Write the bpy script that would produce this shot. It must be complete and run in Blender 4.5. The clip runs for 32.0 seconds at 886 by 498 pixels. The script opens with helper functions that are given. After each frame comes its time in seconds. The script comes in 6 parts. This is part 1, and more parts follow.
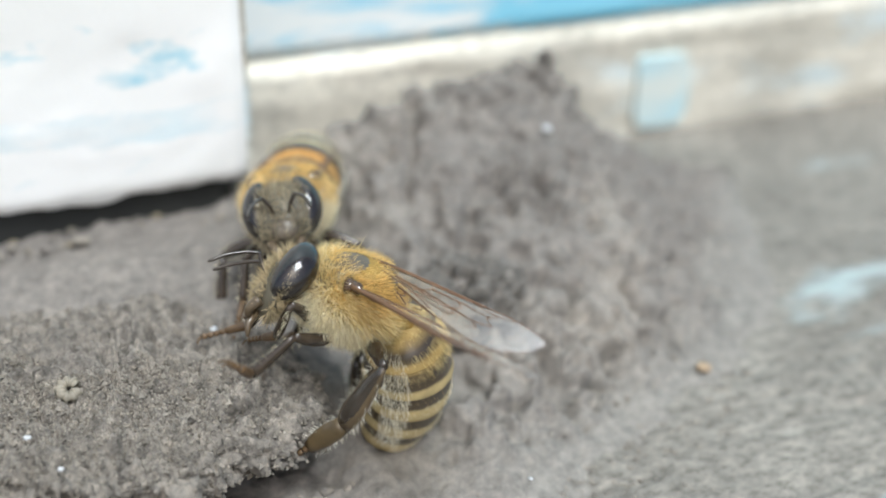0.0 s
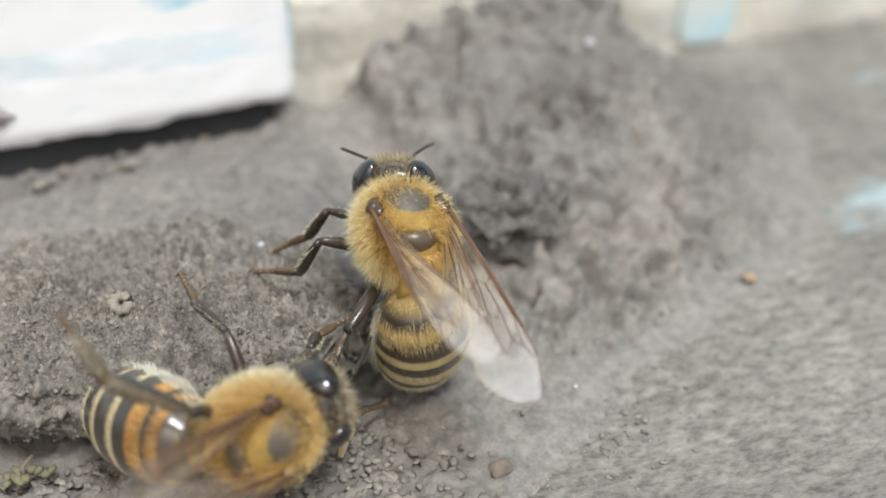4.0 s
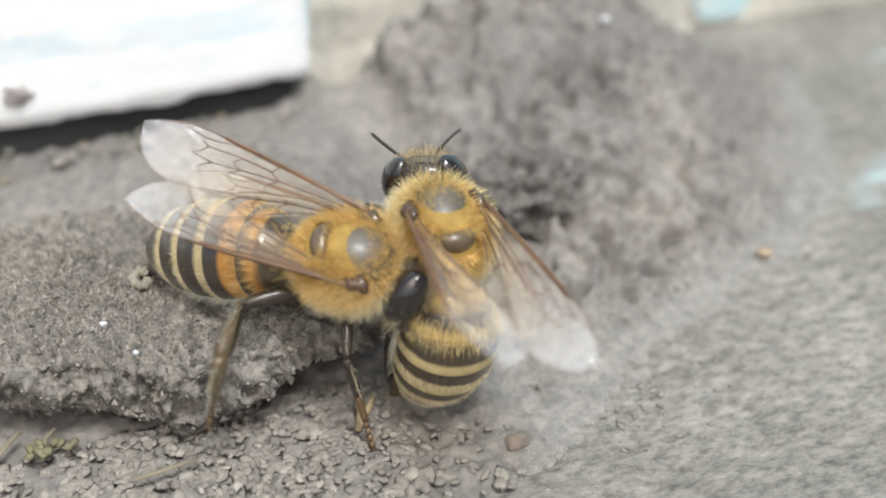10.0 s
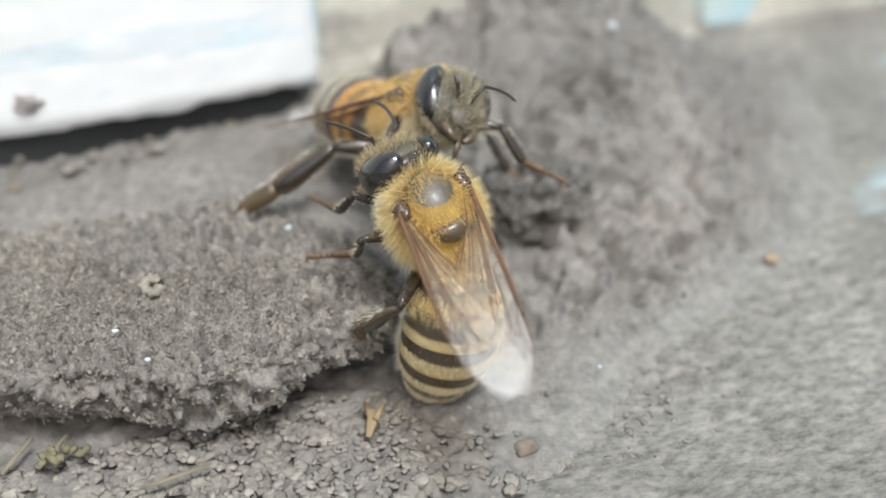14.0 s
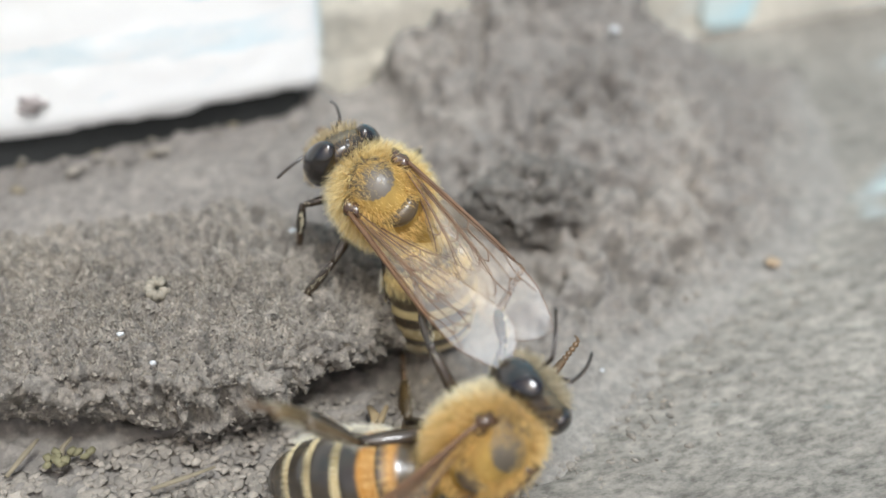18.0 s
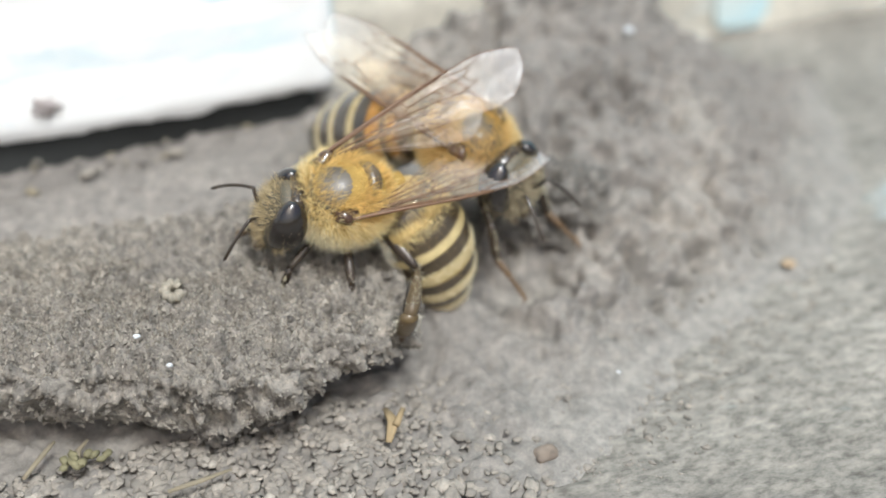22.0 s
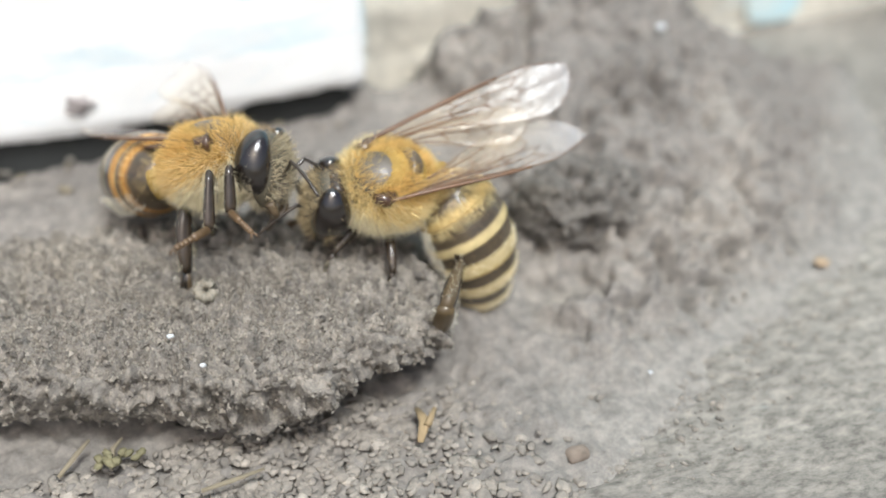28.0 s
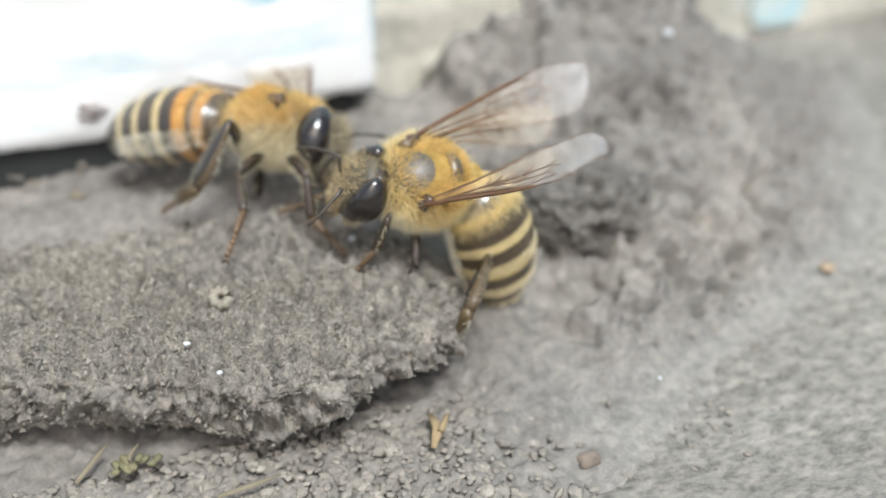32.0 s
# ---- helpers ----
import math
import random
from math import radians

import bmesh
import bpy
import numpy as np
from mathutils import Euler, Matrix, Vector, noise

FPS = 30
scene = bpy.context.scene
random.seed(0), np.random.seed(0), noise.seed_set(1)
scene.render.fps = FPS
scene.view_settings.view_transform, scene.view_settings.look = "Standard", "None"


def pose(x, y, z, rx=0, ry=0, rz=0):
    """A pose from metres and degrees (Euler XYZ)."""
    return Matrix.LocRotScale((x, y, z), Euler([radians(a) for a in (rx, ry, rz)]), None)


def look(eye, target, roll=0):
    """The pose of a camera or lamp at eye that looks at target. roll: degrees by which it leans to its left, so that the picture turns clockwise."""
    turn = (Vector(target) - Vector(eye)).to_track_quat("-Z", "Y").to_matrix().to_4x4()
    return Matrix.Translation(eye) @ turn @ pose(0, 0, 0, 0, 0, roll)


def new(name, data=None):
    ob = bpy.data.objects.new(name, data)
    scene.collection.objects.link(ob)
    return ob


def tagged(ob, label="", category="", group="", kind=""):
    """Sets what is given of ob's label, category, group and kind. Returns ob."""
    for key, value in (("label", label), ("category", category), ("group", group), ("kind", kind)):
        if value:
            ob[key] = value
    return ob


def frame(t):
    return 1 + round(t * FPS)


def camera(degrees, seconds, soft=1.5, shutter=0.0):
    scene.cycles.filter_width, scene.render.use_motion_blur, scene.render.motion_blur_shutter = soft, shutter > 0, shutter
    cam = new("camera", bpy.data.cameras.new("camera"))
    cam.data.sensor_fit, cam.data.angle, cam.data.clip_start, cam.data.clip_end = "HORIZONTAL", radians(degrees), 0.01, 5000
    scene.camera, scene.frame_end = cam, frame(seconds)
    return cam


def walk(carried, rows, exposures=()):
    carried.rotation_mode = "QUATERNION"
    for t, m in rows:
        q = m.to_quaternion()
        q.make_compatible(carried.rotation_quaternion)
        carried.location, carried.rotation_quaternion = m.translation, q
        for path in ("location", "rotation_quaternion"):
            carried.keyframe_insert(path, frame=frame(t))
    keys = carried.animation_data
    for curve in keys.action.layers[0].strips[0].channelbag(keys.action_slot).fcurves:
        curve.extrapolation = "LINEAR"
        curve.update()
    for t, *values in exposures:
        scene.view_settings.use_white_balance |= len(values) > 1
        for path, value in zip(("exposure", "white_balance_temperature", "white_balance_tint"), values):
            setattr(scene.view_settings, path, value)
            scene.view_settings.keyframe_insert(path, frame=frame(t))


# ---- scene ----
# All lengths below are in millimetres and scaled to metres by MM: bees on a hive's landing board.
MM = 0.001
cam = camera(39.0, 32.0, soft=1.6, shutter=0.3)
cam.data.dof.use_dof = True
cam.data.dof.focus_distance = 0.0465
cam.data.dof.aperture_fstop = 30.0
# seconds, eye x y z (mm), yaw, pitch, roll (degrees)
PATH = [
    (0, -14.316, -43.296, 34.806, -21.984, -32.425, 2.393),
    (0.5, -14.331, -43.196, 34.795, -22.189, -33.000, 2.613),
    (1, -14.338, -43.122, 34.786, -21.759, -32.932, 1.924),
    (1.5, -14.365, -43.251, 34.759, -20.506, -32.980, 0.699),
    (2, -14.364, -43.500, 34.638, -19.741, -33.341, -0.266),
    (2.5, -14.285, -43.828, 34.454, -19.363, -34.230, -0.374),
    (3, -14.226, -44.028, 34.286, -19.263, -34.393, -0.513),
    (3.5, -14.090, -44.196, 34.037, -19.207, -34.992, -0.348),
    (5.5, -14.425, -44.818, 34.300, -18.223, -35.451, -0.701),
    (6, -14.292, -44.791, 34.329, -18.309, -35.804, -0.701),
    (6.5, -14.216, -44.689, 34.208, -18.337, -35.962, -0.632),
    (7, -14.351, -44.656, 34.294, -18.290, -36.009, -0.693),
    (7.5, -14.348, -44.658, 34.318, -18.231, -36.004, -0.780),
    (8, -14.330, -44.733, 34.220, -18.212, -35.953, -0.808),
    (8.5, -14.338, -44.710, 34.212, -18.137, -35.953, -0.875),
    (9, -14.274, -44.722, 34.101, -18.182, -35.970, -0.833),
    (9.5, -14.275, -44.737, 34.032, -18.206, -36.028, -0.773),
    (10, -14.373, -44.746, 34.103, -18.159, -36.057, -0.879),
    (10.5, -14.477, -44.676, 34.119, -18.159, -36.039, -0.863),
    (11, -14.542, -44.682, 34.154, -18.160, -36.035, -0.837),
    (11.5, -14.582, -44.630, 34.159, -18.186, -36.030, -0.865),
    (12, -14.493, -44.653, 34.112, -18.085, -36.030, -0.888),
    (12.5, -14.450, -44.618, 34.047, -18.056, -36.012, -0.947),
    (13, -14.500, -44.626, 34.092, -18.000, -36.000, -1.000),
    (13.5, -14.546, -44.652, 34.207, -17.946, -35.978, -1.091),
    (14, -14.631, -44.780, 34.398, -17.985, -35.933, -1.099),
    (14.5, -14.862, -44.856, 34.747, -18.227, -35.892, -0.907),
    (16.5, -14.996, -44.790, 34.855, -18.221, -35.941, -0.866),
    (17, -14.956, -44.779, 34.889, -18.154, -35.975, -0.840),
    (17.5, -15.050, -44.727, 34.955, -18.184, -36.027, -0.837),
    (18, -14.915, -44.655, 34.787, -18.222, -36.137, -0.759),
    (18.5, -14.794, -44.742, 34.750, -18.031, -36.176, -0.879),
    (19, -14.961, -44.642, 34.724, -18.073, -36.116, -0.868),
    (19.5, -15.114, -44.543, 34.787, -18.099, -36.150, -0.872),
    (20, -15.134, -44.545, 34.745, -18.046, -36.079, -0.912),
    (20.5, -15.165, -44.569, 34.746, -18.029, -36.096, -0.889),
    (21, -15.120, -44.513, 34.668, -18.054, -36.150, -0.895),
    (21.5, -15.184, -44.392, 34.713, -18.051, -36.209, -0.874),
    (22, -15.235, -44.419, 34.776, -17.858, -36.123, -1.056),
    (22.5, -15.367, -44.393, 34.920, -17.733, -36.175, -1.111),
    (23, -15.455, -44.404, 34.961, -17.671, -36.184, -1.119),
    (23.5, -15.523, -44.333, 34.922, -17.634, -36.177, -1.130),
    (24, -15.526, -44.269, 34.995, -17.602, -36.287, -1.120),
    (24.5, -15.434, -44.255, 34.941, -17.491, -36.417, -1.126),
    (25, -15.216, -44.161, 35.030, -16.993, -36.527, -1.477),
    (25.5, -15.248, -44.135, 35.163, -16.807, -36.608, -1.588),
    (27.5, -15.247, -44.097, 35.130, -16.420, -36.665, -1.837),
    (28, -15.349, -44.051, 35.220, -16.367, -36.720, -1.849),
    (28.5, -15.337, -44.118, 35.201, -16.353, -36.568, -1.779),
    (29, -15.785, -44.055, 35.724, -16.531, -36.828, -1.910),
    (29.5, -15.909, -43.980, 35.920, -16.592, -37.089, -1.805),
    (30, -15.853, -43.944, 35.947, -16.646, -37.214, -1.686),
    (30.5, -15.803, -43.890, 35.926, -16.487, -37.246, -1.802),
    (31, -15.917, -43.890, 36.081, -16.413, -37.222, -1.900),
    (31.5, -15.968, -43.874, 36.081, -16.620, -37.189, -1.686),
    (32, -16.068, -43.859, 36.067, -16.728, -37.120, -1.593),
]


def aim(x, y, z, yaw, pitch, roll):
    a, b = radians(yaw), radians(pitch)
    eye = Vector((x, y, z)) * MM
    return look(eye, eye + Vector((-math.sin(a) * math.cos(b), math.cos(a) * math.cos(b), math.sin(b))), roll)


walk(cam, [(t, aim(*row)) for t, *row in PATH], exposures=[(0.0, 0.58, 6110, 6.3), (1.0, 0.58, 6210, 7.3), (2.0, 0.54, 6260, 7.3), (3.5, 0.54, 6310, 8.3), (5.5, 0.54, 6310, 8.3), (8.0, 0.71, 6310, 8.3), (9.0, 0.67, 6310, 8.3), (12.0, 0.76, 6210, 8.3), (14.0, 0.64, 6160, 7.3), (18.0, 0.61, 6260, 8.3), (20.0, 0.79, 6260, 8.3), (22.0, 0.77, 6260, 7.3), (24.0, 0.65, 6260, 7.3), (25.0, 0.73, 6260, 8.3), (28.0, 0.79, 6310, 8.3), (29.0, 0.63, 6310, 8.3), (30.0, 0.63, 6260, 7.3), (31.0, 0.77, 6210, 7.3), (32.0, 0.77, 6210, 7.3)])

# ---- light: a bright, hazy sky and a very soft sun ----
world = bpy.data.worlds.new("sky")
scene.world = world
world.use_nodes = True
wn = world.node_tree
sky = wn.nodes.new("ShaderNodeTexSky")
sky.sky_type = "NISHITA"
sky.sun_disc = False
sky.sun_elevation = radians(52)
sky.sun_rotation = radians(200)
sky.dust_density = 4.0
sky.ozone_density = 0.6
wn.links.new(sky.outputs["Color"], wn.nodes["Background"].inputs["Color"])
wn.nodes["Background"].inputs["Strength"].default_value = 0.09
sun = new("sun", bpy.data.lights.new("sun", "SUN"))
sun.data.energy, sun.data.angle, sun.data.color = 2.55, radians(18), (0.985, 0.99, 0.985)
sun.matrix_world = look((8, -26, 67), (0, 0, 0))


# ---- materials ----
class Mat:
    """A small wrapper that chains shader nodes."""

    def __init__(self, name):
        self.m = bpy.data.materials.new(name)
        self.m.use_nodes = True
        self.t = self.m.node_tree
        self.b = self.t.nodes["Principled BSDF"]
        self.out = self.t.nodes["Material Output"]

    def node(self, kind, **sets):
        n = self.t.nodes.new("ShaderNode" + kind)
        for k, v in sets.items():
            if k in n.inputs:
                n.inputs[k].default_value = v
        return n

    def link(self, a, b):
        self.t.links.new(a, b)
        return self

    def coords(self, stretch=(1, 1, 1)):
        c = self.node("TexCoord")
        mp = self.node("Mapping")
        mp.inputs["Scale"].default_value = stretch
        self.link(c.outputs["Object"], mp.inputs["Vector"])
        return mp.outputs["Vector"]

    def noise(self, scale, detail=4.0, rough=0.55, vec=None, distortion=0.0):
        n = self.node("TexNoise", Scale=scale, Detail=detail, Roughness=rough, Distortion=distortion)
        self.link(vec or self.coords(), n.inputs["Vector"])
        return n.outputs["Fac"]

    def ramp(self, fac, *stops):
        r = self.node("ValToRGB")
        e = r.color_ramp.elements
        while len(e) < len(stops):
            e.new(0.5)
        for el, (p, c) in zip(e, stops):
            el.position, el.color = p, (*c, 1)
        self.link(fac, r.inputs["Fac"])
        return r.outputs["Color"]

    def mix(self, fac, a, b, how="MIX"):
        n = self.node("MixRGB")
        n.blend_type = how
        for v, s in ((fac, n.inputs["Fac"]), (a, n.inputs["Color1"]), (b, n.inputs["Color2"])):
            if isinstance(v, (int, float)):
                s.default_value = v
            elif isinstance(v, tuple):
                s.default_value = (*v, 1)
            else:
                self.link(v, s)
        return n.outputs["Color"]

    def bump(self, height, strength, distance):
        n = self.node("Bump", Strength=strength, Distance=distance)
        self.link(height, n.inputs["Height"])
        self.link(n.outputs["Normal"], self.b.inputs["Normal"])
        return self

    def set(self, **kw):
        for k, v in kw.items():
            s = self.b.inputs[k.replace("_", " ")]
            if isinstance(v, (int, float)):
                s.default_value = v
            elif isinstance(v, tuple):
                s.default_value = (*v, 1) if len(v) == 3 else v
            else:
                self.link(v, s)
        return self


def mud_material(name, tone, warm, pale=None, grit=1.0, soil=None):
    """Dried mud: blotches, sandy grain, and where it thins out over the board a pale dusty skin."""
    m = Mat(name)
    big = m.ramp(m.noise(140, 5), (0.3, tuple(v * 0.8 for v in tone)), (0.55, tone), (0.75, tuple(v * 1.2 for v in warm)))
    fine = m.ramp(m.noise(1700, 6, 0.75), (0.32, (1 - 0.5 * grit,) * 3), (0.5, (1, 1, 1)), (0.7, (1 + 0.6 * grit, 1 + 0.57 * grit, 1 + 0.53 * grit)))
    col = m.mix(1.0, big, fine, "MULTIPLY")
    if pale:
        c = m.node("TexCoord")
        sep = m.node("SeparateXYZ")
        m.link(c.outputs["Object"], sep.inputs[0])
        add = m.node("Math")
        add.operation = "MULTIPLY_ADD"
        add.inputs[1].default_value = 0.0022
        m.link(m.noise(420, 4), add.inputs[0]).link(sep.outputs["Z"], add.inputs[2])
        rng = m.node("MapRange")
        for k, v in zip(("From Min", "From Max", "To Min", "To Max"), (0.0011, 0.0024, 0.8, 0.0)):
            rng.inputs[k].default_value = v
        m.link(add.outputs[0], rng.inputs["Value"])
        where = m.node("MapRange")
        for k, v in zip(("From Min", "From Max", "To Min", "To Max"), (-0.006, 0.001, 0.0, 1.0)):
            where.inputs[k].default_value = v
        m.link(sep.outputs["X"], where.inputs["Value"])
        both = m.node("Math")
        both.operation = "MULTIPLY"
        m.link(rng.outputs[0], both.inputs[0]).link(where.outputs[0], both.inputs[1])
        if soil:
            # a browner tone low down, on the side away from the dusty board
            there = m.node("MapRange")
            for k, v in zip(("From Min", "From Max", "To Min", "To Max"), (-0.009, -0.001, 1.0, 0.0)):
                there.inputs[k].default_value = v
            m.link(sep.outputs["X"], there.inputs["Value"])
            low_left = m.node("Math")
            low_left.operation = "MULTIPLY"
            m.link(rng.outputs[0], low_left.inputs[0]).link(there.outputs[0], low_left.inputs[1])
            col = m.mix(low_left.outputs[0], col, m.mix(1.0, soil, fine, "MULTIPLY"))
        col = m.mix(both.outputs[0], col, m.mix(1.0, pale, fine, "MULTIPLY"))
    m.set(Base_Color=col, Roughness=0.92, Specular_IOR_Level=0.25)
    m.bump(m.noise(3600, 5, 0.75), 0.8 * grit, 0.00025)
    return m.m


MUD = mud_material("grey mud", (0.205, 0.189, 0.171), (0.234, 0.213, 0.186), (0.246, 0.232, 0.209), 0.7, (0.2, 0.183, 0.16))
KNOB = mud_material("dark fresh mud", (0.15, 0.139, 0.125), (0.195, 0.18, 0.155), None, 1.0)
CLOD = mud_material("sandy grey mud", (0.25, 0.228, 0.199), (0.275, 0.246, 0.204), None, 1.15)


def grain_material(name, dark, light):
    """Grains of sand, each of its own shade."""
    m = Mat(name)
    g = m.node("NewGeometry")
    col = m.ramp(g.outputs["Random Per Island"], (0.0, dark), (0.75, light), (0.95, tuple(c * 1.15 for c in light)), (1.0, tuple(c * 1.35 for c in light)))
    fine = m.ramp(m.noise(1700, 6, 0.75), (0.32, (0.75, 0.75, 0.75)), (0.68, (1.3, 1.28, 1.25)))
    m.set(Base_Color=m.mix(1.0, col, fine, "MULTIPLY"), Roughness=0.8, Specular_IOR_Level=0.3)
    m.bump(m.noise(3000, 5, 0.75), 0.6, 0.00025)
    return m.m


GRAIN = grain_material("sand grains", (0.17, 0.152, 0.126), (0.295, 0.272, 0.235))


SOILGRAIN = grain_material("soil crumbs", (0.2, 0.182, 0.157), (0.245, 0.223, 0.192))


def wood_material(name, tone, paint=None, cover=0.62, along=(60, 900, 900)):
    m = Mat(name)
    v = m.coords(along)
    grain = m.ramp(m.noise(1.0, 6, 0.65, v), (0.3, tuple(c * 0.76 for c in tone)), (0.52, tone), (0.72, tuple(c * 1.22 for c in tone)))
    stain = m.ramp(m.noise(90, 4), (0.35, (0.8, 0.8, 0.78)), (0.65, (1.15, 1.15, 1.12)))
    col = m.mix(1.0, grain, stain, "MULTIPLY")
    fleck = m.ramp(m.noise(1.0, 5, 0.75, m.coords((1400, 2600, 2600))), (0.34, (0.62, 0.62, 0.6)), (0.5, (1, 1, 1)), (0.66, (1.25, 1.23, 1.2)))
    col = m.mix(1.0, col, fleck, "MULTIPLY")
    if paint:
        mask = m.ramp(m.noise(130, 6, 0.6, m.coords((0.45, 1.3, 1.2))), (cover, (0, 0, 0)), (cover + 0.1, (0.85, 0.85, 0.85)))
        col = m.mix(mask, col, paint)
    m.set(Base_Color=col, Roughness=0.88, Specular_IOR_Level=0.2)
    m.bump(m.noise(1.6, 6, 0.7, v), 0.3, 0.0002)
    return m.m


BOARD = wood_material("weathered grey board", (0.206, 0.193, 0.174), (0.36, 0.43, 0.43), 0.6, (700, 1300, 1300))
LATH = wood_material("bare weathered lath", (0.62, 0.59, 0.525), (0.6, 0.76, 0.83), 0.57, (50, 400, 500))


def paint_material(name, main, chip, cover, under=(0.3, 0.27, 0.22), wear=0.72, scuff=None):
    """Flaking paint; scuff: height and half width (m) of a rubbed stripe where the older coat shows."""
    m = Mat(name)
    v = m.coords((0.6, 1, 1.5))
    mask = m.ramp(m.noise(110, 5, 0.6, v, 0.6), (cover, (0, 0, 0)), (cover + 0.08, (1, 1, 1)))
    col = m.mix(mask, main, chip)
    if scuff:
        c = m.node("TexCoord")
        sep = m.node("SeparateXYZ")
        m.link(c.outputs["Object"], sep.inputs[0])
        shift = m.node("Math")
        shift.operation = "MULTIPLY_ADD"
        shift.inputs[1].default_value = 0.0035
        m.link(m.noise(160, 4, 0.6, v), shift.inputs[0]).link(sep.outputs["Z"], shift.inputs[2])
        near = m.node("Math")
        near.operation = "COMPARE"
        near.inputs[1].default_value, near.inputs[2].default_value = scuff
        m.link(shift.outputs[0], near.inputs[0])
        some = m.ramp(m.noise(330, 4, 0.6, v), (0.36, (0, 0, 0)), (0.6, (0.3, 0.3, 0.3)))
        both = m.mix(1.0, near.outputs[0], some, "MULTIPLY")
        col = m.mix(both, col, chip)
    bare = m.ramp(m.noise(210, 5, 0.65, v, 0.3), (wear, (0, 0, 0)), (wear + 0.04, (1, 1, 1)))
    col = m.mix(bare, col, under)
    dirt = m.ramp(m.noise(60, 4), (0.3, (0.92, 0.92, 0.9)), (0.7, (1, 1, 1)))
    m.set(Base_Color=m.mix(1.0, col, dirt, "MULTIPLY"), Roughness=0.55)
    m.bump(m.noise(600, 5), 0.25, 0.0003)
    return m.m


PATCH = paint_material("pale blue paint", (0.5, 0.68, 0.73), (0.66, 0.71, 0.68), 0.45)
WHITE = paint_material("chipped white paint", (0.9, 0.905, 0.9), (0.3, 0.62, 0.76), 0.575, (0.42, 0.4, 0.36), 0.68, (0.0102, 0.0007))
BLUE = paint_material("faded blue paint", (0.26, 0.62, 0.8), (0.8, 0.84, 0.84), 0.46)


def plain(name, colour, rough, spec=0.5, vary=0.2, scale=900, coat=0.0):
    m = Mat(name)
    tint = m.ramp(m.noise(scale, 4), (0.3, tuple(c * (1 - vary) for c in colour)), (0.7, tuple(c * (1 + vary) for c in colour)))
    m.set(Base_Color=tint, Roughness=rough, Specular_IOR_Level=spec, Coat_Weight=coat, Coat_Roughness=0.08)
    m.bump(m.noise(scale * 3, 4), 0.15, 0.0001)
    return m.m


def hair_material(name, root, tip):
    """Hair strands: colour varies from strand to strand, light passes partly through."""
    m = Mat(name)
    g = m.node("NewGeometry")
    col = m.ramp(g.outputs["Random Per Island"], (0.0, root), (0.6, tip), (1.0, tuple(min(1, c * 1.25) for c in tip)))
    m.set(Base_Color=col, Roughness=0.55, Specular_IOR_Level=0.3)
    tr = m.node("BsdfTranslucent")
    m.link(col, tr.inputs["Color"])
    mx = m.node("MixShader", Fac=0.4)
    m.link(m.b.outputs[0], mx.inputs[1]).link(tr.outputs[0], mx.inputs[2]).link(mx.outputs[0], m.out.inputs["Surface"])
    return m.m


CHITIN = plain("black brown chitin", (0.03, 0.021, 0.014), 0.28, 0.5, 0.4, 700, 0.25)
SCUTUM = plain("grey brown bald chitin", (0.09, 0.073, 0.052), 0.48, 0.6, 0.6, 500, 0.1)
SCUTELLUM = plain("brown amber chitin", (0.085, 0.06, 0.034), 0.3, 0.5, 0.25, 900, 0.3)
EYE = plain("glossy black compound eye", (0.012, 0.009, 0.008), 0.16, 0.6, 0.2, 3000, 0.5)
FACE = plain("grey haired face", (0.1, 0.088, 0.062), 0.5, 0.4, 0.3, 1200)
LEGM = plain("dark brown leg", (0.034, 0.024, 0.016), 0.26, 0.5, 0.4, 900, 0.2)
BASKET = plain("polished black brown tibia", (0.026, 0.019, 0.013), 0.2, 0.6, 0.3, 900, 0.6)
BASITARSUS = plain("tan brown hind foot", (0.085, 0.058, 0.026), 0.3, 0.5, 0.4, 900, 0.2)
TIBIA = plain("brown hind leg rim", (0.085, 0.06, 0.032), 0.45, 0.5, 0.3, 900)
ROOT = plain("dark reddish wing root", (0.06, 0.03, 0.016), 0.25, 0.5, 0.3, 900, 0.4)
TARSUS = plain("reddish brown tarsus", (0.105, 0.064, 0.031), 0.4, 0.5, 0.35, 900)
THORAX_A = plain("ochre underfur", (0.34, 0.22, 0.06), 0.8, 0.2, 0.3, 900)
HAIR_A = hair_material("golden fur", (0.46, 0.305, 0.09), (0.79, 0.59, 0.245))
HAIR_F = hair_material("pale straw fur", (0.56, 0.42, 0.17), (0.85, 0.71, 0.4))
HAIR_G = hair_material("pale golden fur", (0.5, 0.35, 0.13), (0.8, 0.62, 0.3))
HAIR_B = hair_material("golden brown fur", (0.41, 0.26, 0.075), (0.71, 0.5, 0.19))
PALEHAIR = hair_material("pale cream fur", (0.56, 0.48, 0.3), (0.83, 0.76, 0.56))
FRINGE = hair_material("whitish fringe", (0.58, 0.53, 0.4), (0.82, 0.79, 0.68))
STRAWHAIR = hair_material("straw face fur", (0.27, 0.21, 0.115), (0.56, 0.46, 0.285))
GREYHAIR = hair_material("greyish buff fur", (0.27, 0.22, 0.14), (0.54, 0.47, 0.33))
BROWNHAIR = hair_material("brown fur", (0.28, 0.19, 0.09), (0.52, 0.38, 0.2))


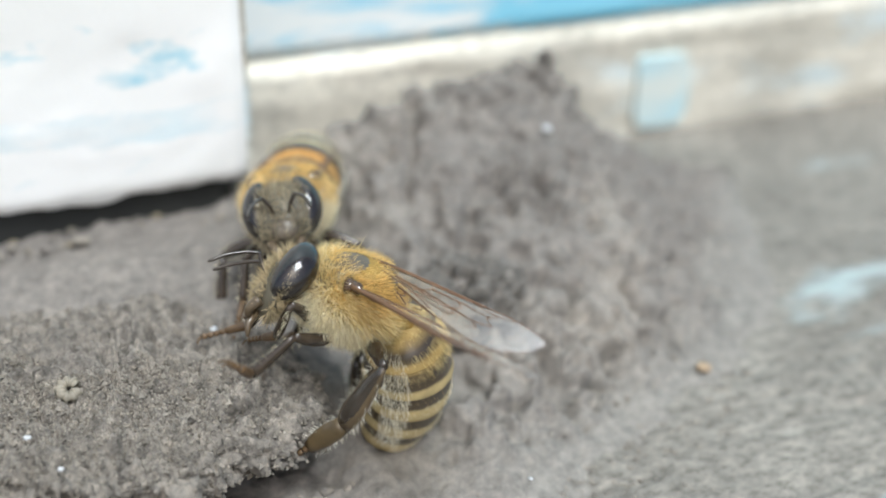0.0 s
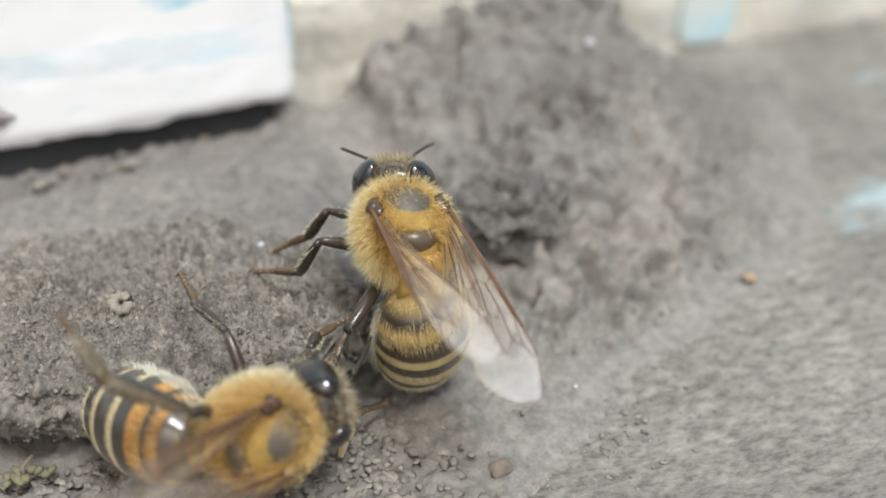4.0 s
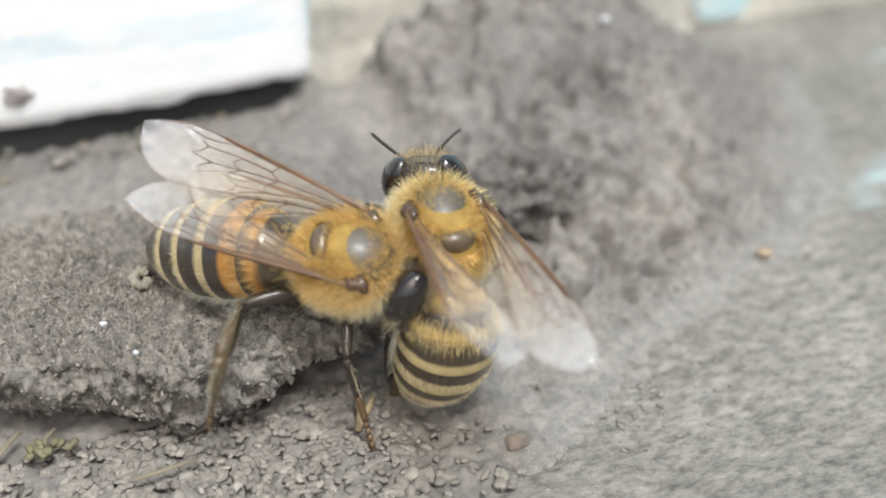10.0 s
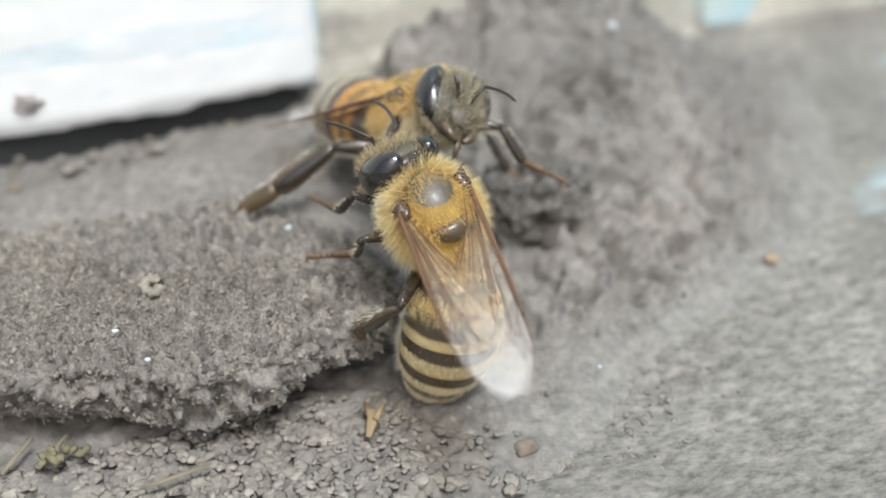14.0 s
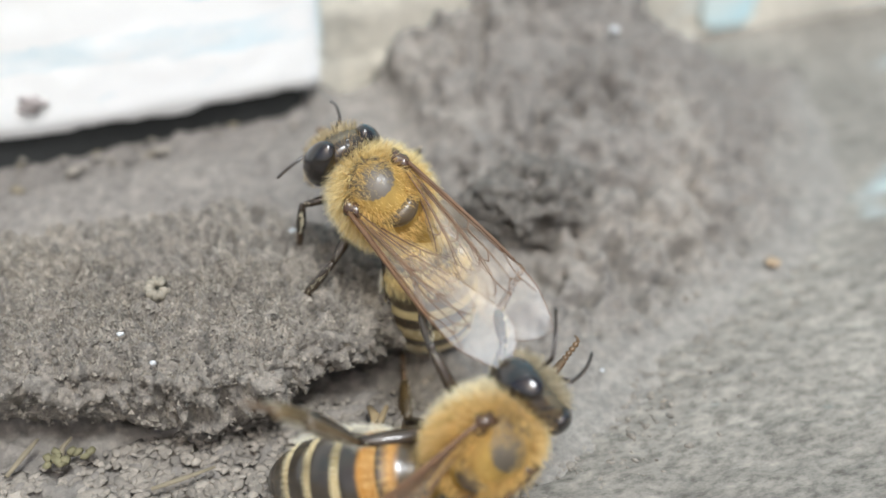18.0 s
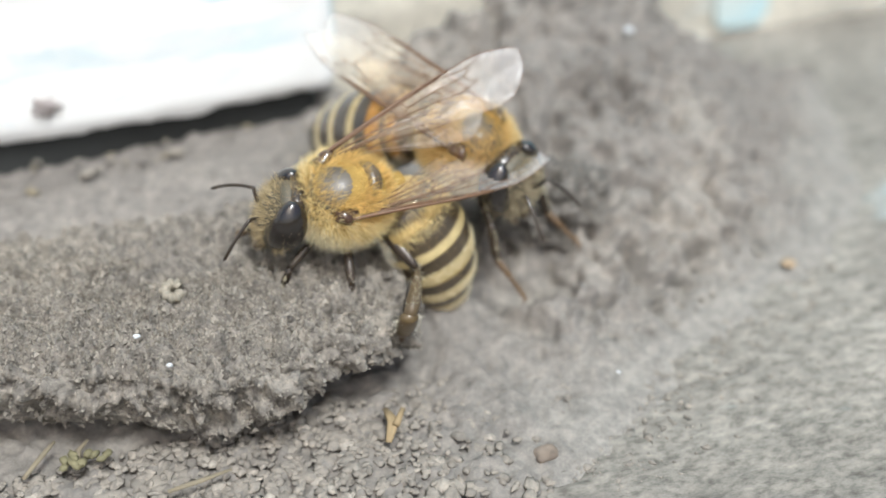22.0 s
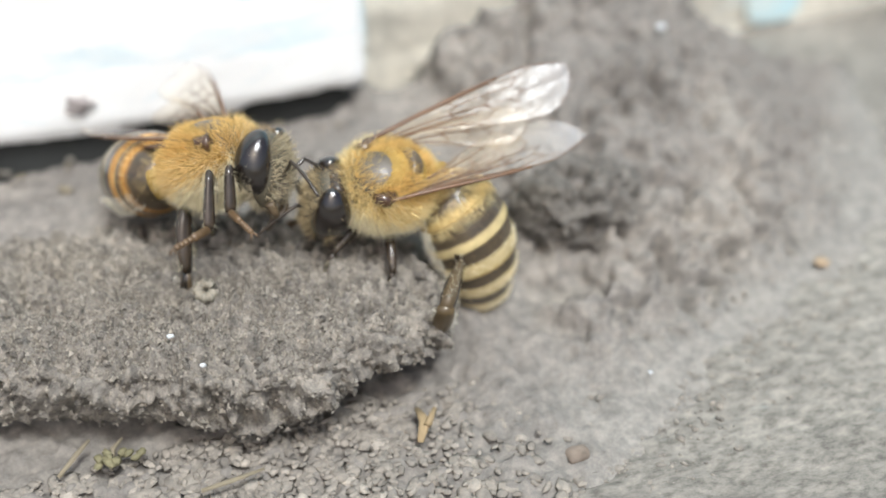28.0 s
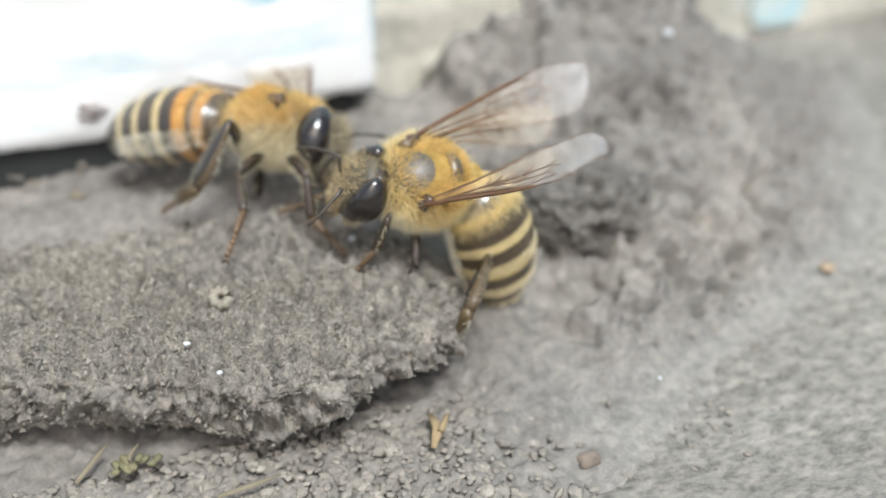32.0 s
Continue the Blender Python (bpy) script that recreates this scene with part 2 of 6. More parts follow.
def ring_material(name, *stops):
    """A tergite's markings along the ring, from its base to its hind edge: dark parts polished, pale parts felted."""
    m = Mat(name)
    a = m.node("Attribute")
    a.attribute_name = "along"
    add = m.node("Math")
    add.operation = "MULTIPLY_ADD"
    add.inputs[1].default_value, add.inputs[2].default_value = 0.2, -0.1
    m.link(m.noise(450, 4), add.inputs[0])
    tot = m.node("Math")
    tot.operation = "ADD"
    m.link(a.outputs["Fac"], tot.inputs[0]).link(add.outputs[0], tot.inputs[1])
    col = m.ramp(tot.outputs[0], *stops)
    gloss = m.ramp(tot.outputs[0], *[(p, (0.8,) * 3 if max(c) < 0.12 else (0.02,) * 3) for p, c in stops])
    rough = m.ramp(tot.outputs[0], *[(p, (0.3,) * 3 if max(c) < 0.12 else (0.6,) * 3) for p, c in stops])
    grain = m.ramp(m.noise(1500, 4), (0.3, (0.8, 0.8, 0.8)), (0.7, (1.15, 1.15, 1.15)))
    m.set(Base_Color=m.mix(1.0, col, grain, "MULTIPLY"), Roughness=rough, Coat_Weight=gloss, Coat_Roughness=0.2)
    m.bump(m.noise(2500, 3), 0.2, 0.0001)
    return m.m


CREAM, STRAWY, UMBER, COAL, ORANGE = (0.47, 0.375, 0.185), (0.41, 0.295, 0.11), (0.055, 0.038, 0.02), (0.036, 0.027, 0.018), (0.4, 0.19, 0.035)
RING_A = ring_material("cream and dark brown ring", (0.05, CREAM), (0.12, UMBER), (0.5, UMBER), (0.62, CREAM), (0.9, CREAM), (1.0, STRAWY))
RING_A1 = ring_material("golden furred ring", (0.2, STRAWY), (0.5, UMBER), (0.7, UMBER), (0.85, STRAWY))
RING_A2 = ring_material("gold ring with a dark saddle", (0.1, STRAWY), (0.22, UMBER), (0.68, UMBER), (0.78, CREAM), (1.0, CREAM))
RING_B = ring_material("cream and black ring", (0.03, STRAWY), (0.1, CREAM), (0.32, CREAM), (0.46, COAL), (0.92, COAL), (1.0, UMBER))
RING_B1 = ring_material("brown ring", (0.2, UMBER), (0.5, UMBER), (0.7, ORANGE), (0.95, UMBER))
RING_B2 = ring_material("orange ring with a black edge", (0.05, ORANGE), (0.5, ORANGE), (0.62, COAL), (1.0, COAL))
TAIL = plain("blackish tail tip", (0.035, 0.028, 0.02), 0.4, 0.5, 0.3, 900, 0.2)
TAIL_A = plain("dark brown tail tip", (0.07, 0.052, 0.03), 0.45, 0.5, 0.3, 900)


def wing_material(name, tint, tip_sheen, see):
    """Membrane: amber and clear near the root, whitened towards the tip as painted sky sheen (the wing's own x runs to
    -8.9 mm).
    """
    m = Mat(name)
    m.set(Roughness=0.22, Specular_IOR_Level=0.9)
    m.bump(m.noise(1.0, 3, 0.5, m.coords((500, 1500, 900))), 0.5, 0.0004)
    c = m.node("TexCoord")
    sep = m.node("SeparateXYZ")
    m.link(c.outputs["Object"], sep.inputs[0])
    out = m.node("MapRange")
    for k, v in zip(("From Min", "From Max", "To Min", "To Max"), (-0.002, -0.0085, 0.0, 1.0)):
        out.inputs[k].default_value = v
    m.link(sep.outputs["X"], out.inputs["Value"])
    m.set(Base_Color=m.mix(out.outputs[0], tint, tip_sheen))
    body = m.node("MapRange")
    for k, v in zip(("From Min", "From Max", "To Min", "To Max"), (0.0, 1.0, 1 - see, 1.15 - see)):
        body.inputs[k].default_value = v
    m.link(out.outputs[0], body.inputs["Value"])
    tr = m.node("BsdfTransparent")
    tr.inputs["Color"].default_value = (0.97, 0.93, 0.85, 1)
    mx = m.node("MixShader")
    m.link(body.outputs[0], mx.inputs[0]).link(tr.outputs[0], mx.inputs[1]).link(m.b.outputs[0], mx.inputs[2]).link(mx.outputs[0], m.out.inputs["Surface"])
    return m.m


WING = wing_material("clear wing membrane", (0.62, 0.5, 0.34), (0.8, 0.8, 0.82), 0.9)
VEIN = plain("brown wing vein", (0.12, 0.062, 0.03), 0.4, 0.5, 0.3, 900)
QUARTZ = plain("milky quartz grain", (0.5, 0.52, 0.53), 0.2, 0.8, 0.1)
SHELL = plain("pale buff shell", (0.25, 0.225, 0.175), 0.6)
RUSTY = plain("rusty iron", (0.3, 0.27, 0.26), 0.8)
MOSS = plain("olive moss", (0.15, 0.137, 0.075), 0.8)
STRAW = plain("dry straw", (0.2, 0.17, 0.115), 0.8)
RUST = plain("orange clay", (0.38, 0.28, 0.18), 0.9)
SOIL = plain("garden soil", (0.12, 0.1, 0.06), 0.95, 0.2, 0.4, 6)
# near-black that stands in for the shade under the entrance block
GAPSHADE = plain("near-black gap shade", (0.034, 0.036, 0.035), 0.9, 0.2, 0.4, 200)

# ---- mesh helpers ----


def local(x, y, z, rx=0, ry=0, rz=0):
    return pose(x * MM, y * MM, z * MM, rx, ry, rz)


def hash3(i, j, k, seed):
    n = (i * 374761393 + j * 668265263 + k * 2147483647 + seed * 974634541) & 0x7FFFFFFF
    n = ((n ^ (n >> 13)) * 1274126177) & 0x7FFFFFFF
    return ((n ^ (n >> 16)) & 0xFFFFFF) / float(0xFFFFFF)


def vnoise(p, seed=0):
    """Smooth value noise in 0..1 for an array of points."""
    c = np.floor(p).astype(np.int64)
    w = p - c
    w = w * w * (3 - 2 * w)
    total = np.zeros(len(p))
    for a in (0, 1):
        for b in (0, 1):
            for d in (0, 1):
                k = (w[:, 0] if a else 1 - w[:, 0]) * (w[:, 1] if b else 1 - w[:, 1]) * (w[:, 2] if d else 1 - w[:, 2])
                total += k * hash3(c[:, 0] + a, c[:, 1] + b, c[:, 2] + d, seed)
    return total


def fbm(p, octaves=4, seed=0):
    return sum(vnoise(p * 2.0**o, seed + o) * 0.5 ** (o + 1) for o in range(octaves)) - 0.5


def crumbs(p, seed=0):
    """Distance to the nearest of scattered centres: rounded crumbs when turned upside down."""
    c = np.floor(p).astype(np.int64)
    best = np.full(len(p), 9.0)
    for a in (-1, 0, 1):
        for b in (-1, 0, 1):
            for d in (-1, 0, 1):
                i, j, k = c[:, 0] + a, c[:, 1] + b, c[:, 2] + d
                f = np.stack([i + hash3(i, j, k, seed), j + hash3(i, j, k, seed + 1), k + hash3(i, j, k, seed + 2)], 1)
                best = np.minimum(best, ((f - p) ** 2).sum(1))
    return np.sqrt(best)


def mesh(name, verts, faces, material, smooth=True):
    me = bpy.data.meshes.new(name)
    me.from_pydata((np.asarray(verts, float) * MM).tolist(), [], [tuple(int(i) for i in f) for f in faces])
    me.materials.append(material)
    if smooth:
        me.shade_smooth()
    me.update()
    return me


def part(name, data, parent, label="", at=None):
    ob = new(name, data)
    ob.parent = parent
    if at is not None:
        ob.matrix_basis = at
    return tagged(ob, label)


def grid_faces(nu, nv, wrap_u=False, flip=False):
    u = np.arange(nu if wrap_u else nu - 1)
    v = np.arange(nv - 1)
    uu, vv = np.meshgrid(u, v, indexing="ij")
    a = uu * nv + vv
    b = ((uu + 1) % nu) * nv + vv
    f = np.stack([a, b, b + 1, a + 1], -1).reshape(-1, 4)
    return f[:, ::-1] if flip else f


def box_data(name, lo, hi, material, bevel=0.3, cuts=0):
    bm = bmesh.new()
    bmesh.ops.create_cube(bm, size=1)
    for v in bm.verts:
        v.co = Vector([(lo[i] + hi[i]) / 2 + v.co[i] * (hi[i] - lo[i]) for i in range(3)]) * MM
    bmesh.ops.bevel(bm, geom=bm.edges[:], offset=bevel * MM, segments=2, affect="EDGES")
    me = bpy.data.meshes.new(name)
    bm.to_mesh(me)
    bm.free()
    me.materials.append(material)
    return me


def tube(points, radii, sides=8, squash=None):
    """Verts and faces of a tapered tube with closed ends. squash: (width, thickness) factors per point."""
    pts = [Vector(p) for p in points]
    verts, n = [], len(pts)
    for i, p in enumerate(pts):
        d = (pts[min(i + 1, n - 1)] - pts[max(i - 1, 0)]).normalized()
        side = d.cross(Vector((0, 0, 1)))
        side = side.normalized() if side.length > 1e-3 else Vector((0, 1, 0))
        up = side.cross(d)
        a, b = squash[i] if squash else (1, 1)
        for k in range(sides):
            g = 2 * math.pi * k / sides
            verts.append(p + float(radii[i]) * (math.cos(g) * b * side + math.sin(g) * a * up))
    faces = [(i * sides + k, i * sides + (k + 1) % sides, (i + 1) * sides + (k + 1) % sides, (i + 1) * sides + k) for i in range(n - 1) for k in range(sides)]
    faces += [tuple(range(sides))[::-1], tuple(range((n - 1) * sides, n * sides))]
    return verts, faces


def joined(*pieces):
    verts, faces = [], []
    for v, f in pieces:
        k = len(verts)
        verts += [tuple(p) for p in v]
        faces += [tuple(i + k for i in g) for g in f]
    return verts, faces


def ball(centre, radii, nu=28, nv=18, shape=None):
    th = np.linspace(0, 2 * np.pi, nu, endpoint=False)
    ph = np.linspace(0.02, np.pi - 0.02, nv)
    t, p = np.meshgrid(th, ph, indexing="ij")
    d = np.stack([np.cos(p), np.sin(p) * np.cos(t), np.sin(p) * np.sin(t)], -1).reshape(-1, 3)
    r = np.asarray(radii, float)
    v = d * r
    if shape is not None:
        v = shape(v, d)
    f = [tuple(g) for g in grid_faces(nu, nv, True)]
    f += [tuple(i * nv for i in range(nu)), tuple(i * nv + nv - 1 for i in range(nu))[::-1]]
    return (v + np.asarray(centre, float)).tolist(), f


def smooth_curve(pts, steps):
    """A Catmull-Rom curve through a few points."""
    p = [Vector(a) for a in pts]
    p = [2 * p[0] - p[1]] + p + [2 * p[-1] - p[-2]]
    out = []
    for i in range(1, len(p) - 2):
        for s in range(steps):
            t = s / steps
            out.append(0.5 * (2 * p[i] + (p[i + 1] - p[i - 1]) * t + (2 * p[i - 1] - 5 * p[i] + 4 * p[i + 1] - p[i + 2]) * t * t + (3 * p[i] - p[i - 1] - 3 * p[i + 1] + p[i + 2]) * t**3))
    return out + [p[-2]]


def strands(roots, normals, lengths, lean, width, rng, spread=0.35):
    """Tapered, bent hair strands that stand on a surface."""
    n = len(roots)
    d = normals + rng.normal(0, spread, (n, 3)) + np.asarray(lean, float)
    d /= np.linalg.norm(d, axis=1, keepdims=True)
    side = np.cross(d, rng.normal(0, 1, (n, 3)))
    side /= np.linalg.norm(side, axis=1, keepdims=True)
    bend = np.asarray(lean, float) * 0.5 + rng.normal(0, 0.12, (n, 3))
    L = lengths[:, None]
    a, b = roots - side * width, roots + side * width
    mid = roots + d * L * 0.55
    c, e = mid + side * width * 0.75, mid - side * width * 0.75
    tip = roots + (d + bend * 0.5) * L
    verts = np.stack([a, b, c, e, tip], 1).reshape(-1, 3)
    k = np.arange(n) * 5
    quads = np.stack([k, k + 1, k + 2, k + 3], 1).tolist()
    tris = np.stack([k + 3, k + 2, k + 4], 1).tolist()
    return verts, quads + tris


# ---- the ground: hive stand, landing board, hive front ----
def garden():
    me = mesh("ground", [(-40000, -40000, -22.2), (40000, -40000, -22.2), (40000, 40000, -22.2), (-40000, 40000, -22.2)], [(0, 1, 2, 3)], SOIL)
    tagged(new("ground", me), "bare garden soil round the hive", "ground", kind="structure")


def landing_board():
    """A weathered plank with raised grain; its top lies at height 0."""
    xs = np.concatenate([np.linspace(-220, -32, 10), np.arange(-30, 50, 0.3), np.linspace(52, 220, 9)])
    ys = np.concatenate([np.linspace(-60, -20, 8), np.arange(-18, 19, 0.22), [24, 40]])
    x, y = np.meshgrid(xs, ys, indexing="ij")
    p = np.stack([x.ravel(), y.ravel(), np.zeros(x.size)], 1)
    near = ((abs(p[:, 0] - 10) < 40) & (abs(p[:, 1]) < 18)).astype(float)
    z = near * (0.22 * fbm(p * (0.25, 1.1, 1), 4, 5) + 0.3 * fbm(p * (1.0, 2.4, 1), 4, 9) - 0.1 * np.maximum(0, vnoise(p * (0.05, 0.8, 1), 3) - 0.7) * 4)
    top = np.stack([p[:, 0], p[:, 1], z - 0.02], 1)
    faces = [tuple(f) for f in grid_faces(len(xs), len(ys))]
    me = mesh("landing_board", top, faces, BOARD)
    board = tagged(new("landing_board", me), "weathered grey wooden landing board with raised grain", "board", kind="structure")
    part("underside", box_data("underside", (-220, -60, -22), (220, 40, -0.9), BOARD, 1.0), board)


def hive_front():
    wall = tagged(new("wall_north", box_data("wall_north", (-220, 16.6, 7.4), (220, 40, 260), BLUE, 0.8)), "hive wall in faded blue paint with white chips", "hive wall", kind="structure")
    xs = np.concatenate([np.linspace(-220, -12, 12), np.arange(-10, 46, 0.5), np.linspace(50, 220, 9)])
    zs = np.concatenate([[-0.02], np.arange(0.4, 7.2, 0.4), [7.3, 7.4]])
    x, z = np.meshgrid(xs, zs, indexing="ij")
    p = np.stack([x.ravel(), np.zeros(x.size), z.ravel()], 1)
    dent = 0.5 * fbm(p * (0.12, 1, 0.8), 4, 31) + 0.2 * fbm(p * (0.5, 1, 1.5), 3, 35)
    round_top = np.where(p[:, 2] > 7.1, 0.5, 0.0) + np.where(p[:, 2] > 7.35, 1.0, 0.0)
    front = np.stack([p[:, 0], 16.2 + dent + round_top, p[:, 2]], 1)
    me = mesh("wooden_lath", front, [tuple(f) for f in grid_faces(len(xs), len(zs))], LATH)
    strip = tagged(new("floor_lath", me), "bare weathered wooden lath along the hive floor", "lath", kind="structure")
    a = np.linspace(0, 2 * np.pi, 30, endpoint=False)
    rim = 1 + 0.35 * fbm(np.stack([np.cos(a) * 1.5, np.sin(a) * 1.5, 0 * a], 1), 3, 37)
    patch = np.stack([23.4 + 1.9 * rim * np.sign(np.cos(a)) * np.abs(np.cos(a)) ** 0.35, 15.85 + 0 * a, 2.9 + 2.3 * rim * np.sign(np.sin(a)) * np.abs(np.sin(a)) ** 0.35], 1)
    patch = np.concatenate([patch, patch + (0, 0.5, 0)])
    part("paint_patch", mesh("paint_patch", patch, [tuple(range(30))] + [(i, i + 30, (i + 1) % 30 + 30, (i + 1) % 30) for i in range(30)], PATCH, False), strip, "flake of pale blue paint")
    part("lath_core", box_data("lath_core", (-220, 17.2, 0.0), (220, 30, 7.35), LATH, 0.4), strip)
    return wall


def entrance_block():
    """The white-painted block in front of the entrance, standing a little clear of the mud."""
    xs = np.concatenate([np.linspace(-90, -27, 8), np.arange(-26, -3.2, 0.35)])
    zs = np.concatenate([[4.75], np.arange(5.0, 13, 0.35), np.linspace(14, 32, 6)])
    x, z = np.meshgrid(xs, zs, indexing="ij")
    p = np.stack([x.ravel(), np.zeros(x.size), z.ravel()], 1)
    y = 9.3 + 0.25 * fbm(p * (0.3, 1, 0.7), 4, 51)
    low = np.clip((5.3 - p[:, 2]) / 0.5, 0, 1)
    edge = np.clip((p[:, 0] + 3.7) / 0.3, 0, 1)
    front = np.stack([p[:, 0] - 0.1, y + 0.3 * low**2 + 0.3 * edge**2, p[:, 2] + 0.9 * low * fbm(p * (0.5, 1, 1), 3, 55)], 1)
    block = tagged(new("entrance_block", mesh("entrance_block", front, [tuple(f) for f in grid_faces(len(xs), len(zs))], WHITE)), "white painted wooden entrance block, paint chipped to blue", "block")
    part("block_core", box_data("block_core", (-90, 9.95, 4.96), (-2.95, 16.1, 32), LATH, 0.35), block)
    # set-back foot in near-black: the gap's shade is put into its colour
    part("shade_foot", box_data("shade_foot", (-89, 10.0, -0.5), (-4.2, 15.9, 4.95), GAPSHADE, 0.3), block, "near-black foot painted as the shade under the block")
    nail = joined(ball((-16.98, 9.2, 6.47), (0.62, 0.16, 0.5), 20, 10, lambda v, d: v * (1 + 0.25 * np.sin(3 * d[:, :1] + 5 * d[:, 2:]))))
    part("nail_head", mesh("nail_head", *nail, RUSTY), block, "rusty nail head")
    return block


# ---- mud ----
FRONT = ((-30, -15.5), (-6, -15.5), (-2.8, -14.4), (0.9, -12.2), (4.4, -9.9), (9.8, -7.1), (15.6, -4.2), (20, -0.5), (23, 6), (26, 15))
RIDGE = ((-30, 4.5), (-5, 4.3), (-1.9, 3.8), (-0.4, 3.9), (0.3, 4.8), (0.8, 5.8), (1.8, 6.6), (4, 7.1), (6.4, 7.6), (8.5, 8.0), (10.6, 8.3), (12, 8.5), (12.9, 7.8), (14, 6.4), (15.4, 4.9), (17, 3.7), (21, 1.2), (26, 0.3))
POWER = ((-30, 1.0), (-4, 1.1), (0, 1.35), (3, 1.05), (8, 0.92), (14, 0.95), (26, 1.2))


def curve(table, x):
    a, b = zip(*table)
    return np.interp(x, a, b)


def mud_height(p):
    """The mud bank: a level sheet behind the clod that swells into a mound against the hive."""
    x, y = p[:, 0], p[:, 1]
    yf, top, k = curve(FRONT, x), curve(RIDGE, x), curve(POWER, x)
    t = np.clip((y - yf) / (9.8 - yf), 0, 1.3)
    z = top * np.minimum(t, 1) ** k - np.maximum(y - 10, 0) * 0.85 * np.clip((x + 4) / 3, 0, 1)
    # left of the mound: a level sheet that breaks off under the clod's lip
    lip = -7.6 + 0.16 * (x + 4) * (x < -4) * -0.9
    lip = np.minimum(lip, -3.5) + 2.6 * np.exp(-(((x + 6.2) / 2.6) ** 2))
    sheet = 0.25 + (3.7 - 0.25) / (1 + np.exp(-(y - lip - 1.5) * 2.2)) + 0.03 * (y + 2) - 1.1 * np.clip((y - 5.2) / 3.2, 0, 1) - 0.35 * np.clip((-10 - x) / 8, 0, 1) * np.clip((y - 3) / 4, 0, 1)
    left = 1 / (1 + np.exp((x + 3.6) * 1.7))
    z = z * (1 - left) + sheet * left
    nub = 1.2 * np.exp(-(((x - 12.0) / 0.45) ** 2 + ((y - 9.4) / 0.9) ** 2))
    knob = 1.5 * np.exp(-(((x - 3.1) / 1.9) ** 2 + ((y + 1.9) / 1.3) ** 2))
    cave = -1.0 * np.exp(-(((x + 6.3) / 2.0) ** 2 + ((y + 7.2) / 1.6) ** 2))
    hollow = -2.2 * np.exp(-(((x - 1.8) / 1.8) ** 2 + ((y + 4.2) / 1.2) ** 2))
    return np.where(x < -2.5, np.maximum(z + cave, 0.12), z) + nub + knob + hollow * (x > -2)


PITS = (  # pits in the mound: place, radius and depth
    (1.3, -2.6, 0.7, 1.5), (3.6, -3.3, 0.75, 1.7), (4.9, -2.4, 0.5, 1.0), (12.1, -2.4, 0.7, 1.7), (11.7, -1.8, 0.4, 1.0), (11.6, 4.6, 0.55, 1.7), (11.9, 3.8, 0.5, 1.6), (15.6, 5.1, 0.6, 1.2), (14.7, 5.4, 0.5, 1.1),
    (4.0, 3.3, 0.6, 1.6), (9.1, 2.3, 0.6, 1.1), (6.7, 4.4, 0.5, 0.9), (4.3, 1.8, 0.5, 0.9), (15.5, -0.9, 0.6, 0.7), (5.0, -5.2, 0.5, 1.0), (6.0, -6.3, 0.6, 0.9), (8.2, -3.4, 0.5, 0.9), (7.0, 0.4, 0.5, 0.8), (2.6, -5.4, 0.5, 0.8), (9.4, -5.2, 0.5, 0.7))


